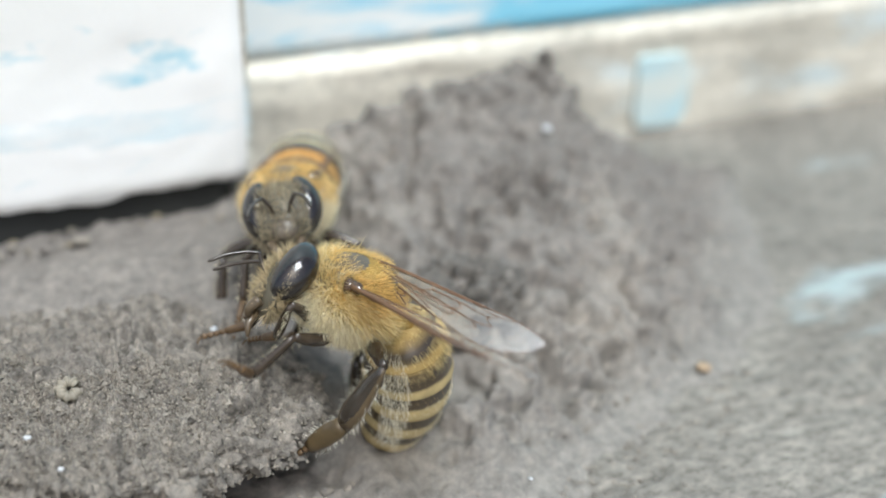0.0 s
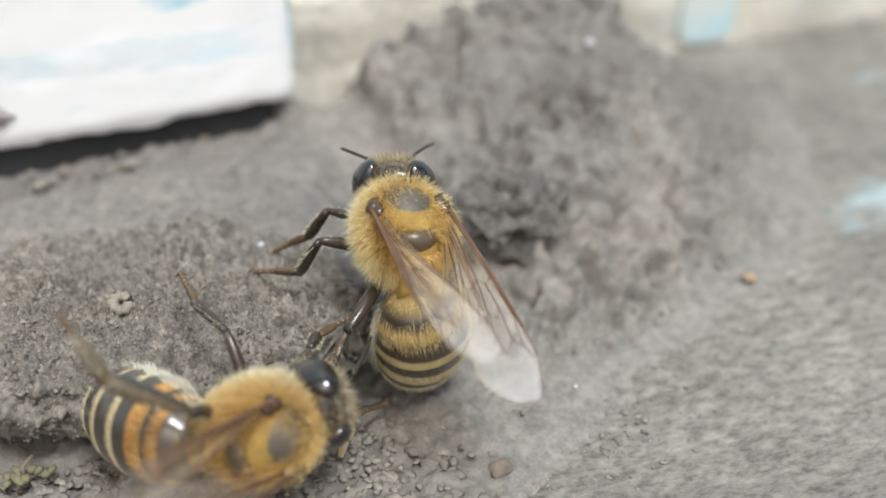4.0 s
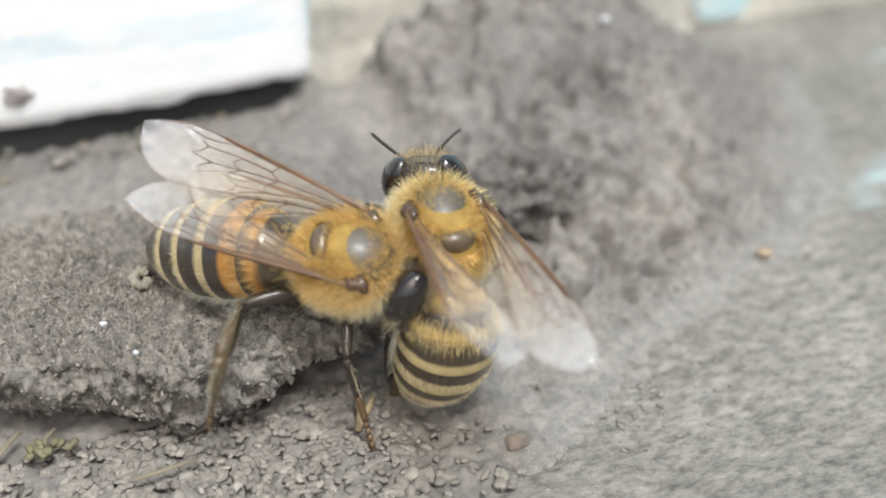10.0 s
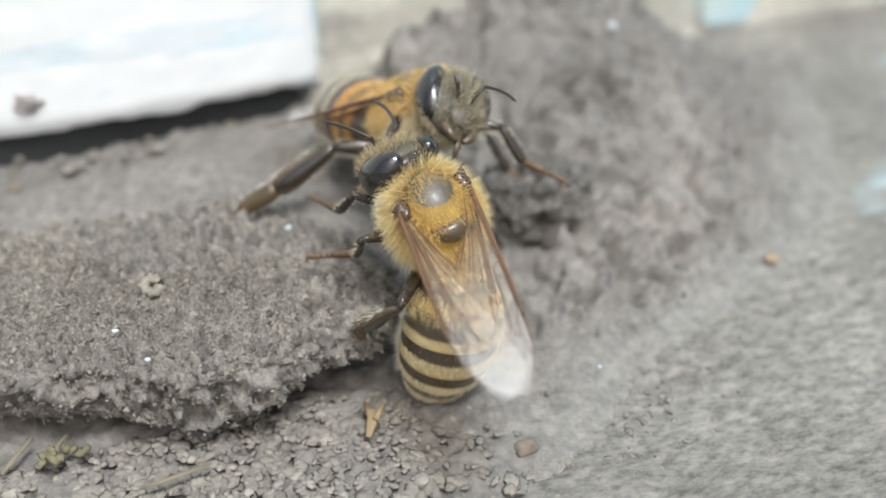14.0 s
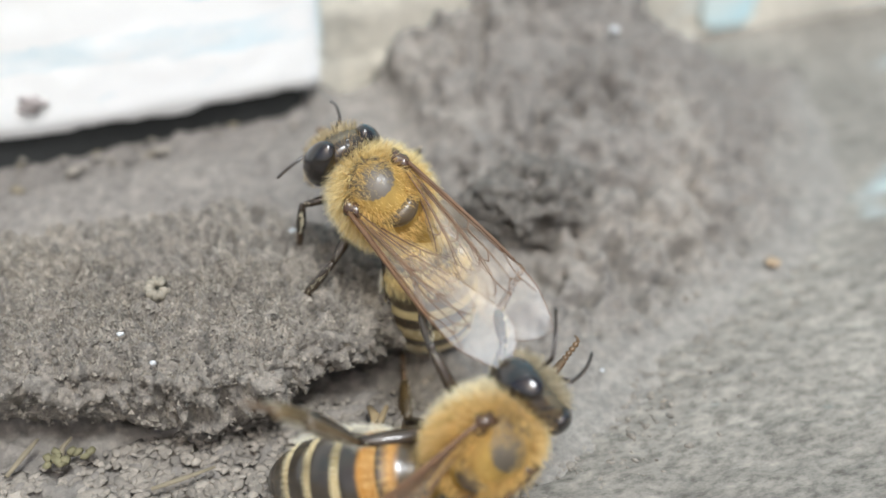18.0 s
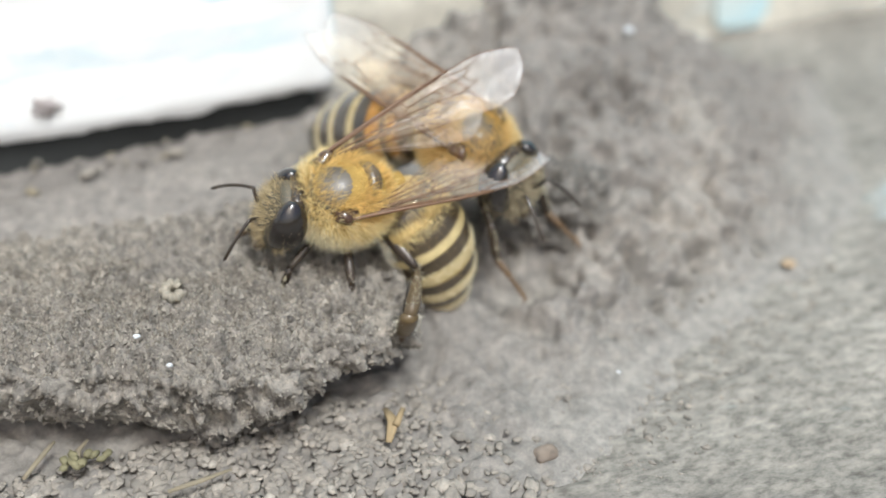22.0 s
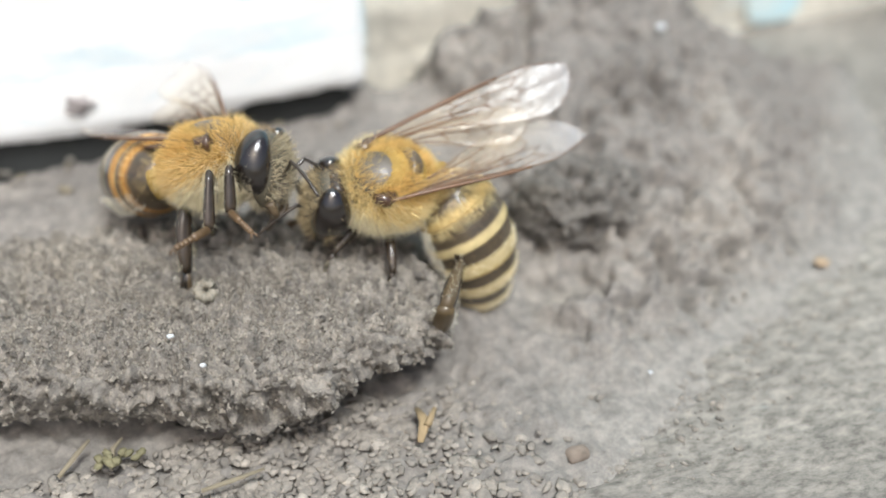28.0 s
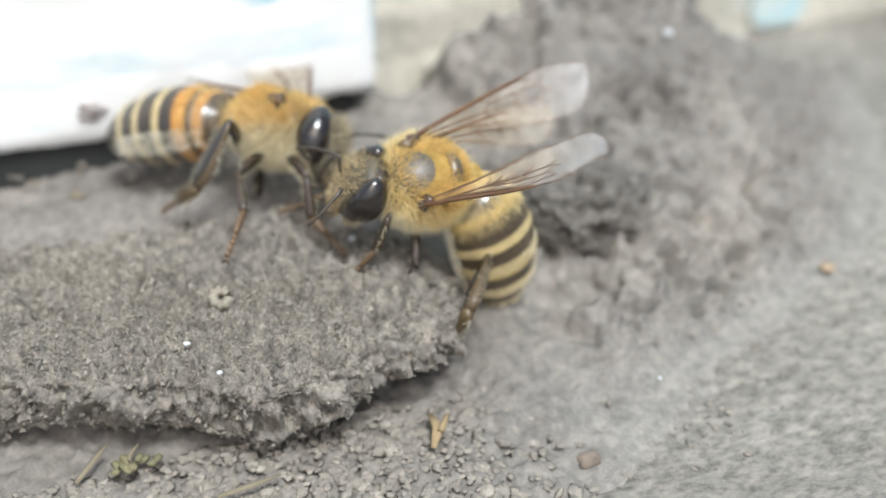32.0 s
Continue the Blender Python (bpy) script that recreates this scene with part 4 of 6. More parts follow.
def build_head(bee, rng, body, face):
    def wedge(v, d):
        v = v.copy()
        v[:, 1] *= 1 - 0.28 * np.clip(-d[:, 2], 0, 1) ** 1.3
        v[:, 0] *= np.where(d[:, 0] < 0, 0.55, 1.0)
        return v

    c = (0.75, 0, -0.5)
    head = part("head", mesh("head", *ball(c, (0.8, 1.46, 1.5), 36, 24, wedge), FACE), bee, "grey-haired triangular head")
    for s in (1, -1):
        def eye(v, d, s=s):
            v = v.copy()
            v[:, 0] += 0.12 * d[:, 2] ** 2
            v[:, 1] -= s * 0.25 * d[:, 2] ** 2
            return v
        part("compound_eye", mesh("compound_eye", *ball((0.6, s * 1.05, -0.15), (0.72, 0.6, 1.3), 32, 22, eye), EYE), head, "glossy black compound eye")
        sc = smooth_curve([(0, 0, 0), (0.3, s * 0.12, 0.3), (0.5, s * 0.35, 0.6)], 4)
        fl = smooth_curve([(0.5, s * 0.35, 0.6), (0.95, s * 0.58, 0.35), (1.45, s * 0.8, -0.05), (1.9, s * 0.95, -0.55)], 6)
        line = sc[:-1] + fl
        body["antenna", s] = part("antenna", mesh("antenna", *tube(line, [0.08] * len(sc) + [0.066 + 0.008 * (i % 2) for i in range(len(line) - len(sc) - 1)] + [0.04], 8), CHITIN), head, "black elbowed antenna")
        part("mandible", mesh("mandible", *tube(smooth_curve([(1.15, s * 0.62, -1.65), (1.3, s * 0.45, -2.05), (1.25, s * 0.12, -2.3)], 4), [0.22, 0.22, 0.2, 0.2, 0.18, 0.18, 0.16, 0.14, 0.1], 8), SCUTELLUM), head)
    part("vertex", mesh("vertex", *ball((0.48, 0, 0.45), (0.56, 1.14, 0.66), 24, 16), CHITIN), head, "black shining crown between the eyes")
    part("clypeus", mesh("clypeus", *ball((1.3, 0, -1.15), (0.32, 0.62, 0.55), 20, 12), SCUTUM), head)
    part("tongue", mesh("tongue", *tube([(1.1, 0, -1.9), (1.05, 0, -2.5), (0.8, 0, -2.9)], [0.2, 0.15, 0.06], 8), SCUTELLUM), head)
    for y, x in ((0, 0.95), (0.2, 0.75), (-0.2, 0.75)):
        part("ocellus", mesh("ocellus", *ball((x - 0.3, y, 1.02), (0.1, 0.1, 0.09), 10, 8), EYE), head)
    r, n = on_ball(rng, 2300, (0.82, 1.38, 1.46), lambda d: ((np.abs(d[:, 1]) < 0.7) & (d[:, 0] > 0.42)) | ((d[:, 0] < -0.1) & (d[:, 2] < 0.5)))
    r[:, 0] *= np.where(r[:, 0] < 0, 0.55, 1)
    fur("head_fur", head, r + np.asarray(c), n, rng.uniform(0.25, 0.55, len(r)), (0.1, 0, 0.25), 0.012, face, rng, 0.4, "short hair of the face")
    r, n = on_ball(rng, 260, (0.5, 1.0, 0.6), lambda d: (d[:, 2] > 0.2) & (np.abs(d[:, 1]) < 0.7))
    fur("crown_fur", head, r + np.array([0.46, 0, 0.42]), n, rng.uniform(0.2, 0.45, len(r)), (0.5, 0, 0.2), 0.009, BROWNHAIR, rng, 0.45, "upright brown hair of the crown")
    return head


def build_wing(bee, name, side, length, chord):
    """A membrane that runs back along -x from its hinge, with raised brown veins as a part of it."""
    n, m = 56, 11
    s = np.linspace(0, 1, n)
    lead = (0.25 + 0.16 * np.sin(np.pi * 0.8 * s) - 0.86 * np.clip((s - 0.7) / 0.3, 0, 1) ** 2.2) * chord / 2.9
    tail = -np.interp(s, (0, 0.08, 0.2, 0.36, 0.55, 0.7, 0.79, 0.87, 0.93, 0.97, 0.99, 1.0), (0.05, 0.14, 0.45, 0.98, 1.62, 2.1, 2.28, 2.18, 1.82, 1.4, 1.02, 0.58)) * chord / 2.9
    k = np.linspace(0, 1, m)
    yy = lead[:, None] + (tail - lead)[:, None] * k[None, :]
    xx = np.repeat(-length * s[:, None], m, 1)
    zz = 0.09 * np.sin(k * 9)[None, :] * (1 - 0.6 * s[:, None]) + 0.06 * np.sin(s * 7)[:, None] - 0.22 * k[None, :] * s[:, None] ** 1.5
    p = np.stack([xx, side * yy, zz], -1).reshape(-1, 3)
    w = part(name, mesh(name, p, [tuple(f) for f in grid_faces(n, m)], WING), bee, "clear veined wing, its tip whitened with painted sky sheen")
    q = p.reshape(n, m, 3)

    def at(a, b):
        i, j = min(a * (n - 1), n - 1.001), min(b * (m - 1), m - 1.001)
        i0, j0 = int(i), int(j)
        return (q[i0, j0] * (1 - i + i0) + q[i0 + 1, j0] * (i - i0)) * (1 - j + j0) + (q[i0, j0 + 1] * (1 - i + i0) + q[i0 + 1, j0 + 1] * (i - i0)) * (j - j0)

    lines = [([(0, 0.1), (0.25, 0.02), (0.5, 0.0), (0.68, 0.01)], 0.1), ([(0, 0.4), (0.2, 0.16), (0.42, 0.09), (0.62, 0.05)], 0.045)]
    lines += [([(0.68, 0.01), (0.82, 0.0), (0.95, 0.0)], 0.03), ([(0, 0.6), (0.2, 0.5), (0.4, 0.44), (0.56, 0.46)], 0.04)]
    lines += [([(0, 0.95), (0.2, 0.88), (0.4, 0.86), (0.52, 0.95)], 0.034), ([(0.42, 0.1), (0.44, 0.28), (0.4, 0.44)], 0.03), ([(0.4, 0.44), (0.44, 0.65), (0.42, 0.87)], 0.03)]
    lines += [([(0.44, 0.28), (0.57, 0.24), (0.72, 0.26)], 0.03), ([(0.57, 0.24), (0.6, 0.36), (0.56, 0.46)], 0.027), ([(0.56, 0.46), (0.68, 0.48), (0.77, 0.42)], 0.027)]
    lines += [([(0.62, 0.05), (0.73, 0.14), (0.84, 0.05)], 0.027), ([(0.72, 0.26), (0.76, 0.18), (0.73, 0.13)], 0.025), ([(0.72, 0.26), (0.74, 0.36), (0.77, 0.42)], 0.024), ([(0.56, 0.46), (0.6, 0.6), (0.57, 0.76)], 0.024), ([(0.68, 0.48), (0.72, 0.62), (0.68, 0.78)], 0.022)]
    lines += [([(0.95, 0.0), (0.985, 0.05), (0.998, 0.5), (0.985, 0.95)], 0.016), ([(0.985, 1.0), (0.93, 1.0), (0.8, 1.0), (0.55, 1.0), (0.3, 1.0)], 0.015)]
    for pts, r in lines:
        c = smooth_curve([at(*a) for a in pts], 5)
        part("vein", mesh("vein", *tube(c, [r * (1 - 0.4 * i / len(c)) for i in range(len(c))], 5), VEIN), w)
    if name == "forewing":
        part("wing_root", mesh("wing_root", *ball((0.05, 0, 0.02), (0.5, 0.34, 0.32), 14, 10, lambda v, d: v * (1 + 0.2 * np.sin(5 * d[:, :1] + 3 * d[:, 1:2]))), ROOT), w, "reddish brown wing root")
    return w


LEGS = {  # hip of the left leg, then the lengths of thigh, shin and foot
    "foreleg": ((1.1, 0.7, -1.3), (1.8, 1.7, 2.0)),
    "midleg": ((0.1, 0.9, -1.45), (2.2, 2.1, 2.4)),
    "hindleg": ((-1.2, 0.8, -1.35), (2.7, 3.1, 3.3)),
}


def limb_hair(name, leg, length, radius, k, longest, rng, material):
    """Hairs along a limb that runs along x; they stand mostly to the edges."""
    a = rng.uniform(0.08, 0.97, k)
    g = rng.normal(0, 0.3, k) + np.where(rng.random(k) < 0.5, math.pi / 2, -math.pi / 2)
    nn = np.stack([0.5 + 0 * a, np.cos(g), np.sin(g)], 1)
    base = np.stack([a * length, np.cos(g) * radius * 0.5, np.sin(g) * radius], 1)
    return fur(name, leg, base, nn, rng.uniform(longest * 0.5, longest, k), (0, 0, 0), 0.007, material, rng, 0.2, "pale fringe of hair")


def build_leg(bee, name, rng):
    """Thigh, shin and foot, each along its own x; returned as the thigh and what moves with shin and foot."""
    hind = name == "hindleg"
    thigh, shin, foot = LEGS[name][1]
    k = thigh / 2.2

    def limb(length, radii, squash=(1, 1), bow=0.0):
        u = np.linspace(0, 1, len(radii))
        return tube([(length * a, 0, bow * math.sin(math.pi * a)) for a in u], radii, 12, [squash] * len(radii))

    leg = part(name, mesh(name, *limb(thigh, [r * k for r in (0.15, 0.2, 0.26, 0.28, 0.28, 0.27, 0.26, 0.24, 0.2, 0.16)], (1, 0.8), 0.12), LEGM), bee)
    limb_hair("leg_hair", leg, thigh, 0.2 * k, 150, 0.34, rng, PALEHAIR)
    low, feet = [], []
    if hind:
        width = [0.16, 0.24, 0.31, 0.37, 0.42, 0.46, 0.49, 0.5, 0.47, 0.36]
        low.append(part("tibia", mesh("tibia", *limb(shin, width, (1, 0.66)), TIBIA), leg, "flat tibia with a brown rim"))
        low.append(part("pollen_basket", mesh("pollen_basket", *limb(shin * 0.97, [w * 0.9 for w in width], (1, 0.8)), BASKET), leg, "dark polished hollow of the tibia"))
        low.append(limb_hair("tibia_fringe", leg, shin, 0.42, 190, 0.4, rng, FRINGE))
        heel = 0.58 * foot
        feet.append(part("basitarsus", mesh("basitarsus", *limb(heel, [0.3, 0.38, 0.41, 0.42, 0.41, 0.38, 0.33, 0.25], (1, 0.66)), BASITARSUS), leg))
        feet.append(limb_hair("foot_fringe", leg, heel, 0.38, 110, 0.3, rng, FRINGE))
    else:
        low.append(part("tibia", mesh("tibia", *limb(shin, [0.15, 0.18, 0.2, 0.22, 0.23, 0.24, 0.24, 0.2], (1, 0.85)), LEGM), leg))
        low.append(limb_hair("tibia_fringe", leg, shin, 0.18, 90, 0.28, rng, PALEHAIR))
        heel = 0.48 * foot
        feet.append(part("basitarsus", mesh("basitarsus", *limb(heel, [0.17, 0.19, 0.19, 0.18, 0.17, 0.14], (1, 0.8)), TARSUS), leg))
    d = foot - heel
    toes = [tube([(heel + d * a, 0, 0), (heel + d * (a + 0.13), 0, 0), (heel + d * (a + 0.24), 0, 0)], [0.07, 0.13, 0.09], 8) for a in (0, 0.24, 0.48, 0.72)]
    toes += [tube([(foot, 0, 0), (foot + 0.12, e, -0.05), (foot + 0.2, e * 2, -0.2)], [0.06, 0.05, 0.02], 5) for e in (0.08, -0.08)]
    feet.append(part("tarsus", mesh("tarsus", *joined(*toes), TARSUS), leg, "reddish brown foot with claws"))
    return leg, low, feet


def build_bee(label, fur_mat, flank, face, rings, felt, seed, curl):
    rng = np.random.default_rng(seed)
    bee = tagged(new("honey_bee", None), label, "bee", "bees on the landing board")
    bee.empty_display_size = 0.002
    body = {}
    thorax = part("thorax", mesh("thorax", *ball((0, 0, 0), (1.85, 1.6, 1.55), 40, 26, thorax_shape), THORAX_A), bee, "densely furred thorax")
    part("scutum", mesh("scutum", *ball((0.14, 0, 0.1), (1.68, 1.45, 1.465), 48, 32), SCUTUM), thorax, "bald greyish shining back plate")
    part("scutellum", mesh("scutellum", *ball((-1.06, 0, 1.0), (0.42, 0.92, 0.48), 24, 14, lambda v, d: v + np.stack([0.3 * d[:, 1] ** 2, 0 * d[:, 1], 0 * d[:, 1]], 1)), SCUTELLUM), thorax, "brown crescent-shaped scutellum")
    part("waist", mesh("waist", *tube([(-1.5, 0, -0.25), (-2.0, 0, -0.4), (-2.5, 0, -0.5)], [1.0, 0.62, 0.7], 14), THORAX_A), thorax)

    def bald(d):
        p = d * (1.85, 1.6, 1.55)
        disc = ((p[:, 0] - 0.28) / 1.14) ** 2 + (p[:, 1] / 1.0) ** 2 < 0.75 + 0.4 * rng.random(len(p))
        shield = ((p[:, 0] + 1.22) / 0.36) ** 2 + (p[:, 1] / 0.78) ** 2 < 1
        return ~((disc | shield) & (d[:, 2] > 0))

    r, n = on_ball(rng, 19000, (1.85, 1.6, 1.55), bald)
    height = r[:, 2] - 0.35 * r[:, 0] + rng.normal(0, 0.22, len(r))
    top, mid = height > 0.6, (height > -0.2) & (height <= 0.6)
    low = height <= -0.2
    fur("back_fur", thorax, r[top], n[top], rng.uniform(0.24, 0.5, top.sum()), (-0.5, 0, 0.05), 0.0105, fur_mat, rng, 0.25, "dense golden fur")
    fur("flank_fur", thorax, r[mid], n[mid], rng.uniform(0.4, 0.78, mid.sum()), (-0.4, 0, 0), 0.011, flank, rng, 0.3, "paler fur of the flanks")
    fur("breast_fur", thorax, r[low], n[low], rng.uniform(0.4, 0.8, low.sum()), (-0.25, 0, -0.1), 0.011, PALEHAIR, rng, 0.32, "pale breast fur")
    rr = rng.uniform(-1, 1, (5200, 2))
    rr = rr[(rr**2).sum(1) > 0.95 * rng.random(len(rr)) ** 0.6]
    rr = rr[(rr**2).sum(1) < 1]
    disc = np.stack([0.12 + rr[:, 0] * 1.25, rr[:, 1] * 1.08, 0.12 + 1.46 * np.sqrt(np.maximum(0, 1 - 0.5 * (rr**2).sum(1)))], 1)
    fur("thin_fur", thorax, disc, np.tile([0, 0, 1.0], (len(disc), 1)), rng.uniform(0.12, 0.26, len(disc)), (-0.9, 0, 0), 0.007, fur_mat, rng, 0.4)
    body["head"] = build_head(bee, rng, body, face)
    body["abdomen"] = build_abdomen(bee, rings, felt, flank, rng, curl)
    for s in (1, -1):
        body["wing", s] = build_wing(bee, "forewing", s, 8.9, 2.55)
        body["hindwing", s] = build_wing(bee, "hindwing", s, 6.1, 1.9)
        for leg in LEGS:
            body[leg, s] = build_leg(bee, leg, rng)
    return bee, body


pale_bee = build_bee("straw-furred honey bee with cream and dark brown banded abdomen", HAIR_A, HAIR_F, STRAWHAIR, (RING_A1, RING_A2, RING_A, RING_A, RING_A, TAIL_A), (0.6, 1.1), 21, (0.07, 0.02))
amber_bee = build_bee("golden-furred honey bee with orange and blackish banded abdomen", HAIR_B, HAIR_G, GREYHAIR, (RING_B1, RING_B2, RING_B, RING_B, RING_B, TAIL), (0.0, 0.42), 22, (0.022, 0.0))

# seconds; thorax x y z (mm) and its turn; head's turn; abdomen's swing down and sideways; left wing's yaw and lift; right wing's yaw and lift
PALE_BEE = [
    (0, -2.97, -6.17, 8.06, 4.3, -21.6, 165.2, 45.7, -7.7, -20.7, -41.8, 12.2, 61.8, 17.5, 41.5, 12.8),
    (0.5, -2.91, -6.17, 8.06, 4.3, -21.6, 165.2, 45.7, -7.7, -20.7, -41.8, 12.2, 61.8, 17.5, 41.5, 12.8),
    (1, -2.85, -6.17, 8.08, 4.3, -21.6, 165.2, 45.7, -7.7, -20.7, -41.8, 12.2, 61.8, 17.5, 41.5, 12.8),
    (1.5, -2.52, -5.82, 7.94, -19.8, -12.8, 127.9, 26.3, 8.6, -7.6, -50.5, -22.9, 5.3, 10.1, 10.9, 4.8),
    (2, -2.82, -7.2, 7.99, -0.6, -22.2, 127.4, 53.1, -1, 7.9, -46.4, 0.8, 21.9, 16.8, 16.8, 11),
    (2.5, -2.8, -6.73, 7.8, 0.9, -23.4, 102.9, 14.6, -3.2, -5, -47.9, 35.1, -6.7, 15.2, -9.4, 9.8),
    (3, -2.31, -6.69, 8.1, -4.5, -26.2, 99.7, -23.9, -5.3, -18, -45.3, -2.9, 2.2, 26.8, -11.3, 19.3),
    (3.5, -2.75, -7.14, 7.81, 8.1, -21.1, 88.1, -22.2, -4.1, -17.9, -56.1, 30.3, -4.9, 22.7, -13, 7.6),
    (4.5, -3.22, -8.14, 7.88, 12.7, -29.4, 85.4, -18.7, -1.5, -17.9, -52.2, 22.6, 7.8, 25.3, -0.7, 12.7),
    (5.5, -3.7, -9.23, 7.9, 16.3, -36.2, 80.5, -15.3, 1.1, -17.9, -47.9, 11.9, 16.1, 26.8, 6.8, 12.3),
    (6, -2.99, -9.27, 8.06, 9.2, -30.2, 77, -13.6, 2.4, -17.9, -45.1, -0.7, 8.9, 33.8, 1.4, 24.3),
    (6.5, -2.98, -8.5, 7.9, 15.3, -25.4, 86.2, -13.9, -1.8, -18.1, -51.9, 27.2, 12.2, 21.3, 15.6, 13.7),
    (7, -2.68, -8.35, 8.08, 8.8, -26.3, 81.2, -14.1, -5.9, -18.4, -47.6, 5.4, 1.4, 21.2, 6.7, 22.9),
    (7.5, -2.66, -6.85, 7.81, 9.7, -21.7, 88.8, -16.1, -2.7, -20.4, -50.6, 40.3, -8.3, 10.5, -0.8, 14.9),
    (8, -2.17, -6.37, 8.18, -20.8, -31.1, 114.3, -18.1, 0.4, -22.5, -33.8, -12.9, 5.6, 26.6, 1.7, 18.4),
    (8.5, -2.64, -7.26, 7.98, -9.1, -24.3, 110.6, -12.8, -1.1, -21.7, -51.8, -0.4, 17.8, 31.3, 5.5, 7.1),
    (9, -3.22, -8.9, 7.98, -1.4, -23.7, 88.5, -7.5, -2.7, -20.9, -52.6, -7.1, 11.8, 31.2, -9, 20.7),
    (9.5, -3.22, -9.05, 7.77, 7.5, -25.1, 89.9, -13.7, -2.4, -19.9, -60.1, 12.9, 11.5, 36.8, -4.8, 13.2),
    (10, -2.91, -9.52, 8.01, 5.2, -28.8, 92.8, -19.9, -2.1, -18.8, -49.2, -1.8, 9.9, 30.5, -4.5, 24.1),
    (10.5, -3.21, -8.78, 7.93, 2.8, -26.7, 103.8, -22.6, -1.8, -11.5, -53, 14.7, 20.1, 31.3, 0.1, 9.6),
    (11, -2.76, -8.13, 7.81, 23.1, -14.9, 81, -25.4, -1.6, -4.2, -53.5, 33.4, 12.4, 24.3, -6.4, 19.6),
    (11.5, -2.75, -8.1, 7.94, 10.1, -22.6, 95.2, -18.1, 3.9, -12.1, -54.7, 12.7, 20.8, 25.5, -5.2, 7.2),
    (12, -2.57, -9.24, 8.08, 2.5, -36, 84.1, -10.8, 9.4, -20, -38.2, -17.1, 10.5, 36.3, 9.4, 21.1),
    (12.5, -3.03, -8.77, 8.08, 12.1, -29, 84.8, -10.6, 11.6, -23.1, -45.6, 13.1, 2.7, 11.1, -9, 9.9),
    (13, -2.78, -9.39, 8.47, -15.2, -40.7, 88.2, 45.1, 13.8, 4.8, -22.9, -34.5, -0.4, 31.6, -14, 25.1),
    (13.5, -3.37, -8.25, 8.08, 13.3, -26.3, 78.2, 3.4, 2.8, -12.7, -46.1, 19.7, -4.8, 5.3, -10.9, 4.7),
    (14, -3.15, -8.23, 8.24, -11.1, -37.5, 110.3, 17, -8.1, 0.9, -28.8, -22, 16, 27, 17, 18.2),
    (14.5, -3.74, -7.99, 8, -9.6, -23.5, 113.6, 24.7, -5.2, 2.2, -51.3, -3.1, -1.3, 13.8, 2.5, 8.6),
    (15.5, -4.09, -8.83, 7.72, -50.6, -38.5, 170, 40, 0.7, 4.7, -18.9, -9.9, 2.2, 1.4, 1.3, -7.9),
    (16.5, -3.49, -11.44, 7.5, -58.9, 3.9, 148.6, 55.4, 6.5, 7.2, -76.8, 20.6, -5.7, 46.6, -0.2, 41.1),
    (16.75, -3.43, -9.07, 7.27, -39.5, -32.1, 145.7, 59.2, 7.9, 7.8, -41.5, 21.4, -8.6, -1.7, 6, 33),
    (17, -3.38, -8.61, 7.98, -6.5, -41.4, 119.1, 63, 9.4, 8.5, -41.7, -3.5, 28, 30.1, 23.6, 18.2),
    (17.5, -4.65, -5.8, 7.95, -8.9, -27.5, 111.9, 39.2, 11.2, -3.4, -41.8, 17.9, -0.4, 12.7, 0.2, 9.8),
    (18, -4.63, -5.97, 8.15, -35.3, -36.4, 131.9, 15.4, 12.9, -15.3, -24.6, -23.5, 10.2, 30.4, 3.7, 23),
    (18.5, -5.36, -4.99, 7.88, -17.1, -36.1, 132.7, 17.2, 3.1, -21.4, -19.3, 16.7, -11.2, -2.7, -21.7, 2),
    (19, -5.03, -4.28, 7.95, -38.6, -15.6, 174.3, 18.9, -6.7, -27.6, -16.9, -43.6, 7.4, 0.7, -10.1, 16.5),
    (19.5, -6.12, -5.63, 7.68, -28.4, -8.2, 169.3, 19.8, -9.5, -22.2, -32, -23.5, -8.9, 2.8, -27.5, -0.8),
    (20, -5.72, -5.46, 7.71, -45.9, -4.7, 163.5, 20.7, -12.3, -16.7, -19.9, -61.5, 6.5, 33.2, -7.8, 36.6),
    (20.5, -6.07, -5.53, 7.66, -28.5, -1.9, 152, 24.1, -15.9, -13, -44.4, -30, 2.6, 18.9, -3, 22.8),
    (21, -5.95, -4.64, 7.44, -42.3, 7.1, 164.1, 27.6, -19.5, -9.2, -23.2, -71.8, 4.6, 25, -9.3, 28.1),
    (21.5, -6.5, -4.92, 7.54, -24.4, -3.1, 160.9, 21, -15.5, -15.8, -39.2, -15.6, -19, 0.3, -31.7, 3.8),
    (22, -6.4, -4.27, 7.51, -30.2, 0.3, -173.5, 14.4, -11.6, -22.5, -26.6, -46, 2.2, -0.1, -12.3, 18.1),
    (22.5, -6.91, -3.89, 7.69, -19.3, -17.9, 160.5, 1.8, -5, -23.8, -18.9, -4.3, -13.5, 1, -35.7, -0.9),
    (23, -5.23, -1.9, 7.45, -40, -2.8, 144.6, -10.8, 1.6, -25.1, -33.6, -24.5, 2.2, 20, -19.2, 18.7),
    (23.5, -5.63, -3.77, 7.42, -15.4, -7.4, 126, -1.2, 10.5, -32.6, -41.6, 38.3, -3.2, 20.2, -26, 27.8),
    (24, -4.65, -6.16, 7.76, -43.8, -7.3, 134.4, 8.3, 19.5, -40.1, -39.5, -60.4, 7.5, 26.4, -8, 17),
    (24.5, -5.32, -5.88, 7.53, -17.8, -15.6, 125.5, 24.9, 0.6, -25.5, -49.2, 20.5, 9.5, 25.1, 2.4, 20),
